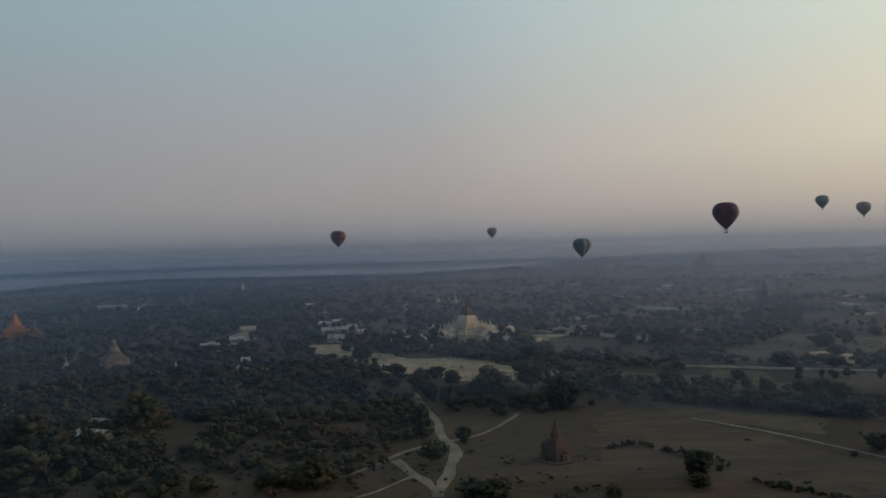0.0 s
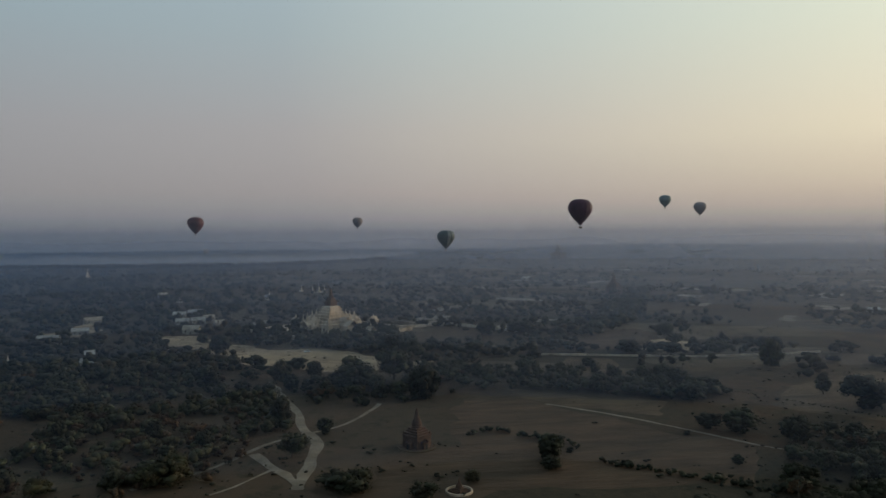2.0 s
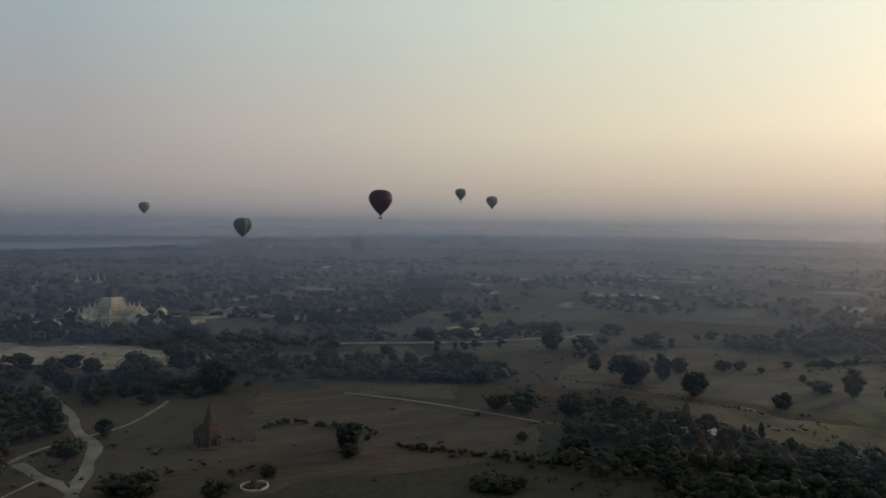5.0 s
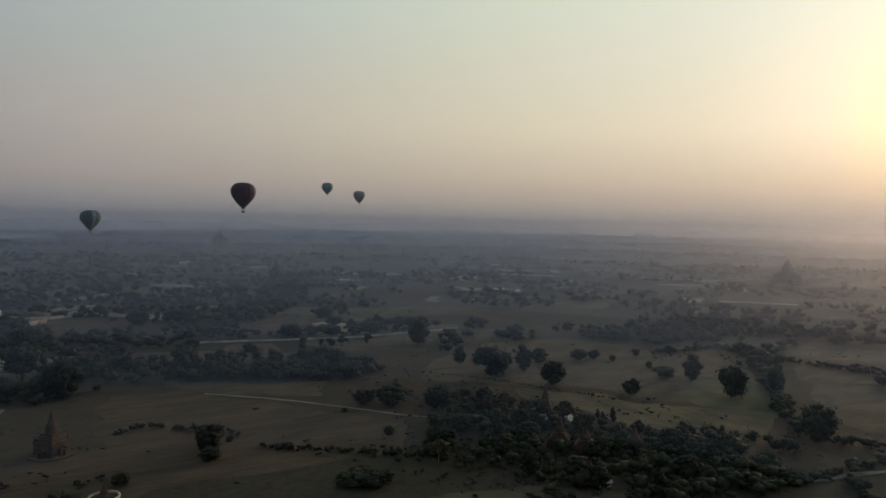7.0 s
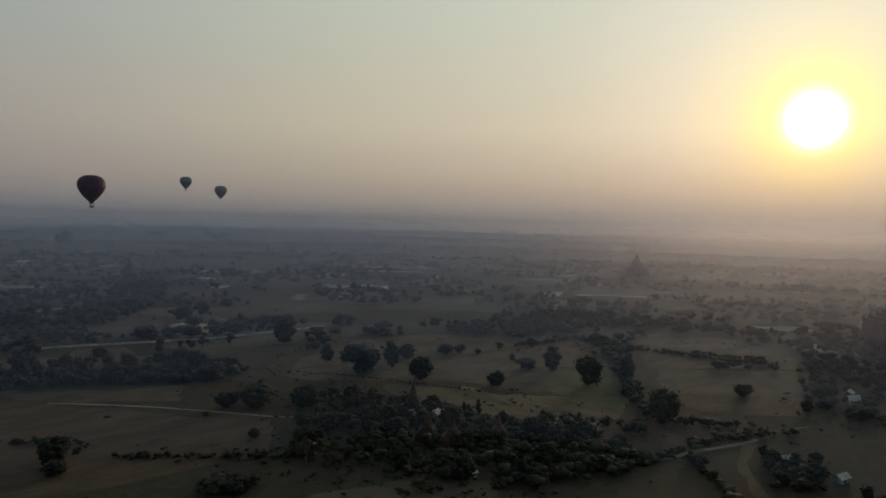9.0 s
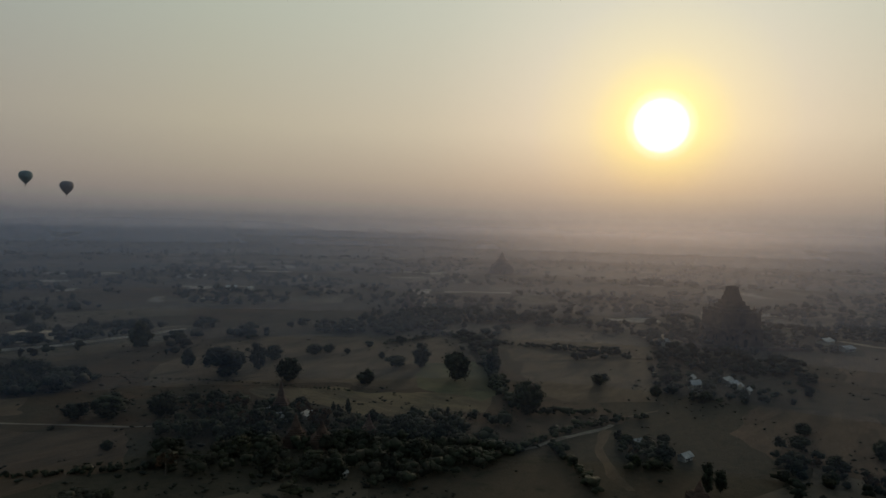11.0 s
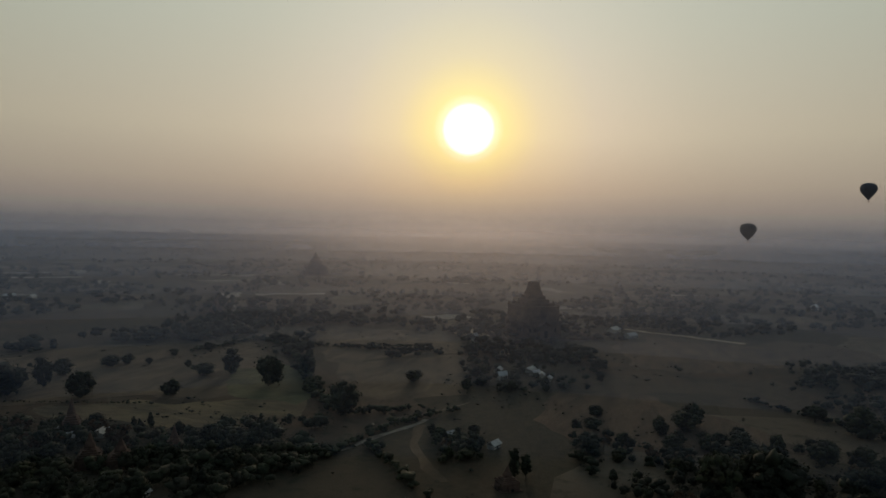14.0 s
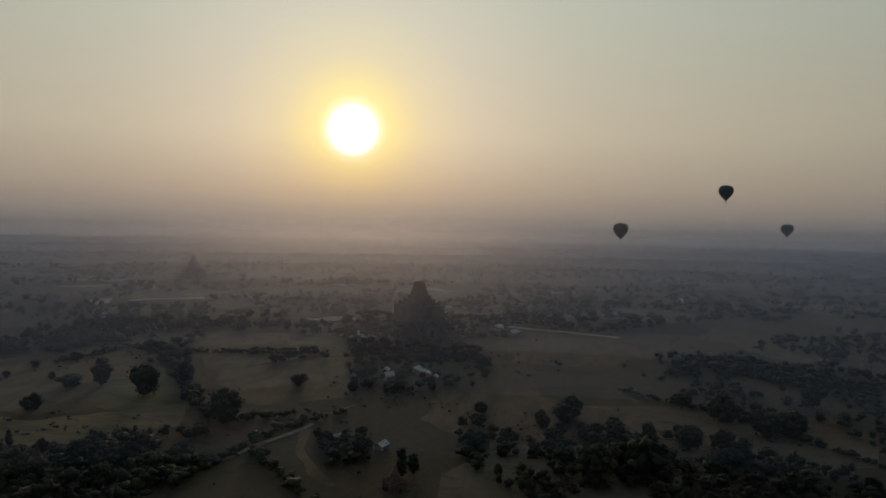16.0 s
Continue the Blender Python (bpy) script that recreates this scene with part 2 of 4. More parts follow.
class Build:
    """Collects vertices and faces of one mesh."""

    def __init__(self):
        self.v, self.f = [], []

    def add(self, verts, faces):
        n = len(self.v)
        self.v.extend(tuple(p) for p in verts)
        self.f.extend(tuple(i + n for i in q) for q in faces)
        return self

    def box(self, x, y, z, sx, sy, sz, rot=0.0, taper=1.0):
        """A block on z with its middle at x, y; the top is taper times as wide."""
        c, s = math.cos(radians(rot)), math.sin(radians(rot))
        pts = []
        for zz, k in ((z, 1.0), (z + sz, taper)):
            for a, b in ((-1, -1), (1, -1), (1, 1), (-1, 1)):
                u, w = a * sx / 2 * k, b * sy / 2 * k
                pts.append((x + u * c - w * s, y + u * s + w * c, zz))
        return self.add(pts, [(0, 3, 2, 1), (4, 5, 6, 7), (0, 1, 5, 4), (1, 2, 6, 5), (2, 3, 7, 6), (3, 0, 4, 7)])

    def lathe(self, profile, x=0.0, y=0.0, z=0.0, sides=24, turn=0.0, wave=0.0, waves=1):
        """A turned body from (radius, height) pairs; wave makes ribs."""
        pts, faces = [], []
        for r, h in profile:
            for i in range(sides):
                a = 2 * math.pi * i / sides + radians(turn)
                k = r * (1 + wave * abs(math.sin(waves * a / 2)))
                pts.append((x + k * math.cos(a), y + k * math.sin(a), z + h))
        for j in range(len(profile) - 1):
            for i in range(sides):
                a, b = j * sides + i, j * sides + (i + 1) % sides
                faces.append((a, b, b + sides, a + sides))
        faces.append(tuple(range(sides - 1, -1, -1)))
        faces.append(tuple(range((len(profile) - 1) * sides, len(profile) * sides)))
        return self.add(pts, faces)

    def squares(self, profile, x=0.0, y=0.0, z=0.0, rot=0.0):
        """A square stepped body from (half width, height) pairs."""
        return self.lathe([(r * math.sqrt(2), h) for r, h in profile], x, y, z, 4, 45 + rot)

    def gable(self, x, y, z, length, width, rise, rot=0.0, over=0.0, thick=0.12):
        """A pitched roof with thickness, its ridge along the length."""
        c, s = math.cos(radians(rot)), math.sin(radians(rot))
        l, w = length / 2 + over, width / 2 + over
        pts = []
        for dz in (0, thick):
            for u in (-l, l):
                for v, h in ((-w, -over * rise / max(width / 2, 0.1)), (0, rise), (w, -over * rise / max(width / 2, 0.1))):
                    pts.append((x + u * c - v * s, y + u * s + v * c, z + h + dz))
        f = [(0, 3, 4, 1), (1, 4, 5, 2), (7, 10, 9, 6), (8, 11, 10, 7), (0, 1, 7, 6), (1, 2, 8, 7), (3, 9, 10, 4), (4, 10, 11, 5), (0, 6, 9, 3), (2, 5, 11, 8)]
        return self.add(pts, f)

    def mesh(self, name, mat, smooth=False):
        me = bpy.data.meshes.new(name)
        me.from_pydata(self.v, [], self.f)
        me.materials.append(mat)
        if smooth:
            me.polygons.foreach_set("use_smooth", [True] * len(me.polygons))
        me.update()
        return me


def part(name, build, mat, parent, label="", smooth=False):
    """One mesh under a thing or a part."""
    ob = new(name, build if isinstance(build, bpy.types.Mesh) else build.mesh(name, mat, smooth))
    ob.parent = parent
    if label:
        ob["label"] = label
    return ob


def thing(name, x, y, z=0.0, rot=0.0, scale=1.0, label="", category="", group="", kind=""):
    ob = new(name)
    ob.empty_display_size = 1
    ob.matrix_basis = pose(x, y, z, 0, 0, rot) @ Matrix.Diagonal((scale, scale, scale, 1))
    return tagged(ob, label, category, group, kind)


def structure(name, me, label, category):
    return tagged(new(name, me), label, category, "", "structure")


def smooth_line(pts, step=6.0):
    """Points along a soft curve through pts."""
    out = []
    p = [Vector((x, y, 0)) for x, y in pts]
    p = [p[0] * 2 - p[1]] + p + [p[-1] * 2 - p[-2]]
    for i in range(1, len(p) - 2):
        a, b, c, d = p[i - 1:i + 3]
        n = max(2, int((c - b).length / step))
        for j in range(n):
            t = j / n
            out.append(0.5 * ((2 * b) + (c - a) * t + (2 * a - 5 * b + 4 * c - d) * t * t + (3 * b - a - 3 * c + d) * t ** 3))
    return out + [p[-2]]


def ribbon(name, pts, width, mat, label, category="track", z=0.10, step=6.0):
    """A road or path of uneven width."""
    line = smooth_line(pts, step)
    b, vs = Build(), []
    for i, q in enumerate(line):
        d = (line[min(i + 1, len(line) - 1)] - line[max(i - 1, 0)]).normalized()
        side = Vector((-d.y, d.x, 0))
        for s in (-1, -0.4, 0.4, 1):
            k = width / 2 * (1 + 0.9 * noise.noise(q * 0.06 + Vector((s, 0, 7)))) + (0.8 * noise.noise(q * 0.4 + Vector((0, s, 0))) if width > 3 else 0)
            vs.append(q + side * s * k + Vector((0, 0, z + (0.04 if abs(s) < 0.5 else -0.04))))
    faces = [(i * 4 + j, i * 4 + j + 1, i * 4 + j + 5, i * 4 + j + 4) for i in range(len(line) - 1) for j in range(3)]
    return structure(name, b.add(vs, faces).mesh(name, mat), label, category)


def patch(name, pts, mat, label, category="field", z=0.06, rough=13.0):
    """A field with a wandering edge."""
    edge = []
    n = len(pts)
    for i in range(n):
        a, c = Vector((*pts[i], 0)), Vector((*pts[(i + 1) % n], 0))
        k = max(2, int((c - a).length / 8))
        for j in range(k):
            q = a.lerp(c, j / k)
            edge.append(q + Vector((noise.noise(q * 0.03), noise.noise(q * 0.03 + Vector((9, 3, 0))), 0)) * rough
                        + Vector((noise.noise(q * 0.2), noise.noise(q * 0.2 + Vector((5, 1, 0))), 0)) * rough * 0.35 + Vector((0, 0, z)))
    bm = bmesh.new()
    f = bm.faces.new([bm.verts.new(q) for q in edge])
    f.normal_update()
    if f.normal.z < 0:
        f.normal_flip()
    bmesh.ops.triangulate(bm, faces=bm.faces[:])
    me = bpy.data.meshes.new(name)
    bm.to_mesh(me)
    bm.free()
    me.materials.append(mat)
    return structure(name, me, label, category)


GRID = 38.0      # the old buildings and far fields share one bearing

# ---- the plain: ground, river, fields, tracks ----


def make_ground():
    rings = [0, 60, 130, 210, 300, 400, 520, 660, 820, 1000, 1250, 1600, 2000, 2600, 3300, 4100, 5200]
    b, sides = Build(), 96
    vs, faces = [(0, 0, 0)], []
    for r in rings[1:]:
        vs += [(r * math.cos(2 * math.pi * i / sides), r * math.sin(2 * math.pi * i / sides), 0) for i in range(sides)]
    faces += [(0, 1 + i, 1 + (i + 1) % sides) for i in range(sides)]
    for j in range(len(rings) - 2):
        o = 1 + j * sides
        faces += [(o + i, o + sides + i, o + sides + (i + 1) % sides, o + (i + 1) % sides) for i in range(sides)]
    structure("ground", b.add(vs, faces).mesh("ground", GROUND), "dry brown plain of scrub and bare earth", "ground")


make_ground()
NEAR_BANK = [(-2103, 1198), (-1565, 1614), (-1242, 2000), (-1202, 2281), (-1085, 2551), (-567, 2511), (-168, 2492), (260, 2881), (843, 3921), (1056, 4734), (1008, 4744)]
patch("water_river", NEAR_BANK + [(207, 4846), (-2533, 4136), (-4263, 2313), (-4664, 1329)], WATER, "broad pale river under morning haze", "water", 0.05, 25)
patch("sandbank", [(-3817, 2993), (-2481, 3531), (-1325, 3324), (-1205, 3482), (-2451, 4185), (-3582, 3269)], SAND, "low pale sandbank in the river", "ground", 0.4, 30)
patch("sandbank", [(-853, 3502), (-1, 3435), (423, 3929), (561, 4736), (-291, 4822), (-1420, 4638)], SAND, "low pale sandbank in the river", "ground", 0.4, 30)
patch("sandbank", [(-3995, 2750), (-2610, 4088), (-777, 4787), (233, 4844), (104, 4849), (-2694, 4033)], SAND, "far river bank in haze", "ground", 0.4, 30)

patch("field_clearing", [(-153, 777), (-110, 782), (-54, 685), (6, 667), (64, 613), (61, 581), (41, 549), (5, 560), (-42, 590), (-76, 643), (-125, 694)], SAND, "pale sandy clearing between the trees", "clearing", 0.08)
patch("field_clearing", [(70, 574), (97, 592), (96, 566), (73, 545)], SAND, "small pale sandy clearing", "clearing", 0.08)
patch("field_clearing", [(-259, 755), (-279, 829), (-261, 856), (-265, 961), (-248, 944), (-229, 829), (-234, 750)], SAND, "pale sandy yard by the houses", "clearing", 0.08)
patch("field_soil", [(94, 441), (132, 435), (177, 363), (216, 312), (183, 266), (22, 286), (33, 323), (46, 336), (71, 349)], REDSOIL, "reddish brown bare field")
patch("field_stubble", [(277, 383), (312, 425), (402, 466), (480, 453), (527, 393), (570, 337), (495, 275), (401, 211), (367, 251), (341, 306), (314, 335)], STUBBLE, "brown stubble field dotted with trees")
patch("field_gold", [(309, 330), (334, 299), (360, 246), (392, 206), (347, 179), (326, 206), (306, 233), (309, 267), (291, 295)], GOLD, "golden strip of dry stubble", z=0.10)
patch("field_gold", [(126, 470), (165, 444), (211, 404), (198, 373), (164, 402), (126, 442)], STUBBLE, "pale brown strip of dry stubble", z=0.10)
patch("field_mound", [(313, 633), (349, 652), (354, 625), (340, 578), (311, 581), (290, 595)], SAND, "pale bare patch among trees")
patch("field_east", [(542, 286), (670, 321), (682, 277), (652, 172), (576, 157), (526, 208), (490, 235)], STUBBLE, "brown field beyond the hedge")
patch("field_east", [(493, 231), (566, 149), (512, 128), (430, 117), (410, 139), (401, 172), (443, 205)], STUBBLE, "brown field beside the hedge", z=0.09)
patch("field_right", [(468, 57), (471, 3), (424, -44), (377, -79), (370, -60), (350, 2), (356, 40), (417, 67)], REDSOIL, "dark reddish ploughed field")
patch("field_right", [(691, 45), (725, -59), (693, -130), (569, -56), (562, 10)], REDSOIL, "dark reddish ploughed field")
patch("field_soil", [(101, 1109), (172, 1172), (199, 1066), (140, 1012), (103, 1037)], STUBBLE, "pale brown field behind the temple")
patch("field_stubble", [(212, 572), (247, 555), (236, 498), (201, 493), (188, 513)], STUBBLE, "brown stubble field between woods")
patch("field_soil", [(241, 635), (315, 722), (356, 730), (342, 655), (306, 608), (256, 602)], REDSOIL, "reddish field on the plain")
patch("field_crop", [(436, 296), (472, 255), (396, 202), (369, 199), (375, 246)], OLIVE, "dull green crop field", z=0.11)
patch("field_sun", [(673, 192), (717, 190), (714, 157), (677, 148), (634, 165)], SAND, "pale bare patch by the temple road", z=0.11)

ribbon("track", [(-26, 523), (-19, 480), (-7, 432), (-4, 395), (3, 368), (1, 336), (-4, 312), (-6, 298)], 5.5, TRACK, "wide dusty track between dry trees")
ribbon("track", [(-35, 345), (-22, 365), (-7, 378), (7, 386), (21, 398), (38, 428), (43, 440)], 2.6, TRACK, "pale dusty cross track", z=0.14)
ribbon("track", [(-26, 351), (-17, 330), (-11, 319), (-4, 298)], 4.2, TRACK, "dusty track joining the crossing", z=0.18)
ribbon("track", [(-40, 299), (-31, 307), (-21, 320), (-16, 327)], 1.8, TRACK, "narrow pale track", z=0.22)
ribbon("track", [(-35, 345), (-46, 331), (-57, 324), (-73, 312)], 2.5, TRACK, "narrow pale track into the woods")
ribbon("track", [(-335, 564), (-304, 510), (-291, 474), (-284, 454)], 6, TRACK, "wide pale track among trees")
ribbon("footpath", [(143, 418), (175, 381), (199, 344), (217, 314), (237, 293)], 2.4, TRACK, "thin straight footpath across the fields", "path")
ribbon("road", [(784, 34), (768, 4), (755, -30), (739, -62), (730, -80)], 10, SAND, "pale country road across dark fields", "road")
ribbon("track", [(356, 119), (333, 113), (313, 105), (293, 93), (279, 82)], 5, STUBBLE, "brown track round a copse")
ribbon("track", [(295, 144), (308, 137), (325, 133), (357, 120), (367, 119)], 3, TRACK, "narrow dusty track along a hedge")


def low_wall(name, pts, height, thick, mat, label):
    line = smooth_line(pts, 10)
    b = Build()
    for i, (p, q) in enumerate(zip(line, line[1:])):
        d = q - p
        b.box((p.x + q.x) / 2, (p.y + q.y) / 2, 0, d.length * 0.985, thick, height * (0.92 + 0.16 * ((i * 7) % 5) / 5), math.degrees(math.atan2(d.y, d.x)))
    return structure(name, b.mesh(name, mat), label, "wall")


low_wall("wall_temple", [(82, 793), (116, 791), (156, 802), (187, 768), (217, 728)], 3.2, 0.8, WHITEWASH, "long whitewashed wall beside the temple road")
low_wall("wall_long", [(194, 587), (220, 579), (252, 568), (285, 557), (317, 547), (355, 545), (396, 543), (435, 545)], 1.7, 0.7, WHITEWASH, "long low whitewashed boundary wall")

rng_f = np.random.default_rng(5)
for count_, low_, high_, near_, far_ in ((52, 22, 62, 900, 2400), (16, -4, 22, 820, 2200), (14, 62, 100, 820, 2400)):
    for i_ in range(count_):
        a_, d_ = rng_f.uniform(low_, high_), near_ * (far_ / near_) ** rng_f.random()
        x_, y_ = d_ * math.sin(radians(a_)), d_ * math.cos(radians(a_))
        l_, w_ = rng_f.uniform(18, 60), rng_f.uniform(8, 24)
        t_ = radians(GRID + rng_f.choice([0, 90]) + rng_f.uniform(-8, 8))
        c_, s_ = math.cos(t_), math.sin(t_)
        patch("field_far", [(round(x_ + u * l_ * c_ - v * w_ * s_), round(y_ + u * l_ * s_ + v * w_ * c_)) for u, v in ((-1, -1), (1, -0.8), (0.9, 1), (-0.8, 0.9))],
              (PALE, STUBBLE, PALE)[i_ % 3], "pale dry field in the hazy distance", z=0.13 + 0.004 * i_, rough=16)

# ---- trees ----


def ico(level):
    bm = bmesh.new()
    bmesh.ops.create_icosphere(bm, subdivisions=level, radius=1.0)
    v = np.array([q.co[:] for q in bm.verts])
    f = np.array([[q.index for q in t.verts] for t in bm.faces])
    bm.free()
    return v, f


ICO1, ICO2 = ico(1), ico(2)     # 20 and 80 triangles
RNG = np.random.default_rng(11)


def np_mesh(name, v, f, mat, smooth=False):
    """A mesh from arrays of triangles."""
    me = bpy.data.meshes.new(name)
    me.vertices.add(len(v))
    me.vertices.foreach_set("co", np.asarray(v, dtype=np.float32).ravel())
    me.loops.add(f.size)
    me.loops.foreach_set("vertex_index", f.astype(np.int32).ravel())
    me.polygons.add(len(f))
    me.polygons.foreach_set("loop_start", np.arange(0, f.size, 3, dtype=np.int32))
    me.materials.append(mat)
    me.update(calc_edges=True)
    me.validate()
    if smooth:
        me.polygons.foreach_set("use_smooth", np.ones(len(f), dtype=bool))
    return me


def crown(rng, kind):
    """Leaf clumps of a crown, for a tree 1 high and about 1 wide: lumps broken up by many loose sprays of leaves."""
    V, F, n = [], [], 0
    if kind == "round":
        mid, ext, lumps, size, sprays = (0, 0, 0.47), (0.36, 0.36, 0.38), 52, (0.10, 0.17), 1500
    elif kind == "flat":
        mid, ext, lumps, size, sprays = (0, 0, 0.55), (0.42, 0.42, 0.30), 50, (0.09, 0.15), 1500
    elif kind == "tall":
        mid, ext, lumps, size, sprays = (0, 0, 0.50), (0.26, 0.26, 0.40), 40, (0.09, 0.14), 1300
    elif kind == "spire":
        mid, ext, lumps, size, sprays = (0, 0, 0.52), (0.20, 0.20, 0.40), 16, (0.10, 0.15), 600
    elif kind == "bush":
        mid, ext, lumps, size, sprays = (0, 0, 0.42), (0.42, 0.42, 0.30), 24, (0.10, 0.18), 1000
    else:
        mid, ext, lumps, size, sprays = (0, 0, 0.62), (0.38, 0.38, 0.28), 9, (0.05, 0.10), 1000
    spots = []
    for i in range(lumps):
        d = rng.normal(size=3)
        d /= np.linalg.norm(d)
        d *= rng.uniform(0.35, 1.0) ** 0.6
        p = np.array(mid) + d * ext
        r = rng.uniform(*size)
        if kind == "spire":
            r *= max(0.25, 1.25 - p[2])
            p[:2] *= max(0.1, 1.15 - p[2])
        if kind == "bush":
            p[2] = max(p[2], r * 0.5)
        v = ICO2[0] * r * 0.78 * rng.uniform(0.7, 1.2, 3) * (1 + 0.24 * rng.normal(size=(len(ICO2[0]), 1)))
        V.append(v + p)
        F.append(ICO2[1] + n)
        n += len(v)
        spots.append((p, r))
    for i in range(sprays):
        p, r = spots[rng.integers(len(spots))]
        d = rng.normal(size=3)
        d /= np.linalg.norm(d)
        q = p + d * r * rng.uniform(0.6, 1.5)
        if q[2] < 0.02:
            continue
        s = rng.uniform(0.016, 0.040)
        a, c = rng.normal(size=3), rng.normal(size=3)
        a, c = a / np.linalg.norm(a) * s, c / np.linalg.norm(c) * s
        V.append(np.array([q - a, q + c, q + a, q - c * 0.8]))
        F.append(np.array([[0, 1, 2], [0, 2, 3]]) + n)
        n += 4
    return np.concatenate(V), np.concatenate(F)


def trunk(rng, kind):
    """A tapered trunk with limbs, for a tree 1 high."""
    b = Build()

    def limb(p, q, r0, r1, sides=6):
        p, q = Vector(p), Vector(q)
        t = (q - p).to_track_quat("Z", "Y").to_matrix()
        pts = [p + t @ Vector((r * math.cos(2 * math.pi * i / sides), r * math.sin(2 * math.pi * i / sides), (q - p).length * h))
               for r, h in ((r0, 0), ((r0 + r1) * 0.48, 0.5), (r1, 1)) for i in range(sides)]
        b.add(pts, [(j * sides + i, j * sides + (i + 1) % sides, (j + 1) * sides + (i + 1) % sides, (j + 1) * sides + i) for j in range(2) for i in range(sides)])
    top = 0.2 if kind == "bush" else 0.42
    bend = rng.uniform(-0.03, 0.03, 2)
    limb((0, 0, -0.02), (*bend, top), 0.035, 0.022, 8)
    for i in range(7):
        a = i * 0.9 + rng.uniform(0, 0.6)
        out = rng.uniform(0.14, 0.30) * (0.5 if kind in ("tall", "spire") else 1)
        rise = rng.uniform(0.2, 0.4) * (0.6 if kind == "bush" else 1)
        limb((*bend, top - rng.uniform(0, 0.1)), (bend[0] + out * math.cos(a), bend[1] + out * math.sin(a), top + rise), 0.016, 0.005)
    return b


TREES = {}
for kind_, count_ in (("round", 4), ("flat", 2), ("tall", 2), ("spire", 2), ("bush", 3), ("bare", 2)):
    for i_ in range(count_):
        mat_ = LEAF_DRY if kind_ == "bare" else LEAF
        v_, f_ = crown(RNG, kind_)
        TREES.setdefault(kind_, []).append((trunk(RNG, kind_).mesh("trunk", BARK), np_mesh("crown", v_, f_, mat_)))

SPARE = {"round": "dark green broad-crowned tree on dry ground", "flat": "dark flat-topped spreading tree", "tall": "tall slim dark green tree",
         "spire": "narrow dark cypress-like tree", "bush": "low dark rounded bush", "bare": "dry brown thin-leaved tree"}


def tree(x, y, h, w, kind, rng, group="trees on the plain"):
    me = TREES[kind][rng.integers(len(TREES[kind]))]
    ob = thing("bush" if kind == "bush" else "tree", x, y, 0, rng.uniform(0, 360), 1, SPARE[kind], "bush" if kind == "bush" else "tree", group)
    wide = w / {"round": 0.92, "flat": 1.05, "tall": 0.72, "spire": 0.55, "bush": 1.1, "bare": 0.9}[kind]
    ob.scale = (wide, wide * rng.uniform(0.9, 1.1), h)
    part("trunk", me[0], BARK, ob)
    part("crown", me[1], LEAF, ob)
    return ob


for spot in [(220.8, 334.8, 14.7, 20.2), (209.1, 346.0, 9.9, 14.8), (238.1, 314.2, 14.8, 16.1), (337.8, 322.7, 17.4, 17.4), (361.9, 279.2, 10.3, 11.8), (427.7, 280.6, 18.1, 14.0), (418.2, 296.3, 9.1, 18.1), (405.6, 238.5, 22.0, 20.5), (324.6, 404.0, 15.0, 10.8), (322.6, 366.0, 22.8, 29.9), (349.9, 363.2, 19.5, 13.8), (380.9, 379.1, 13.0, 13.8), (360.2, 164.6, 20.0, 18.7), (453.9, 156.4, 9.3, 13.2), (416.9, 371.6, 8.9, 15.2), (430.0, 368.5, 8.2, 10.9), (434.7, 354.2, 5.4, 5.4), (436.1, 321.8, 6.1, 5.3), (500.9, 350.2, 7.8, 7.8), (438.3, 227.7, 19.9, 11.9), (215.3, 528.3, 8.3, 13.7), (110.3, 315.3, 13.8, 12.7), (105.6, 302.0, 6.4, 10.6), (189.4, 289.5, 5.1, 5.7)]:
    tree(*spot, "round" if spot[3] > spot[2] * 0.85 else "tall", RNG)
for spot in [(270.4, 570.6, 14.1, 25.3), (301.6, 557.7, 13.2, 22.4), (339.0, 548.1, 15.5, 23.7), (353.5, 496.6, 21.4, 19.5), (353.8, 673.1, 13.3, 16.9), (214.1, 706.1, 16.5, 27.1), (331.9, 608.3, 13.3, 19.9), (-8.0, 343.0, 12.5, 17.6), (-15.1, 396.9, 16.2, 13.0), (8.1, 378.0, 10.5, 10.5), (180.4, 715.8, 15.3, 20.0), (-77.8, 658.7, 19.1, 21.2), (-116.4, 658.6, 8.6, 11.7), (-20.2, 522.0, 15.1, 16.8), (4.8, 531.4, 11.9, 12.9), (108.0, 309.8, 12.5, 10.9), (73.3, 449.1, 22.1, 22.1), (68.9, 454.3, 18.6, 14.9), (357.0, 669.1, 14.5, 14.5), (384.2, -3.4, 8.1, 8.1), (394.5, -15.6, 12.3, 14.9), (357.5, -8.4, 8.9, 10.6), (365.6, -25.1, 7.8, 10.2), (370.8, -39.5, 10.4, 12.2)]:
    tree(*spot, "flat" if spot[3] > spot[2] * 1.35 else "round", RNG)
for spot in [(409.5, 31.9, 6.7, 9.3), (380.2, 30.7, 7.5, 11.3), (496.4, 118.0, 8.2, 9.8), (297.7, 51.6, 10.1, 6.0), (465.2, -168.8, 14.4, 16.0), (290.1, 55.1, 14.8, 5.9), (407.2, -18.9, 13.2, 14.6)]:
    tree(*spot, "round" if spot[3] > spot[2] * 0.85 else "tall", RNG)
for spot in [(296.9, 247.2, 7.0, 3.1), (297.9, 241.0, 10.6, 3.7), (312.4, 209.8, 8.0, 3.7), (327.1, 196.3, 6.9, 3.7), (301.8, 244.9, 9.5, 3.8), (298.3, 252.0, 7.0, 3.2), (311.1, 209.2, 7.4, 3.6), (319.2, 192.2, 8.0, 3.6)]:
    tree(*spot, "spire", RNG)
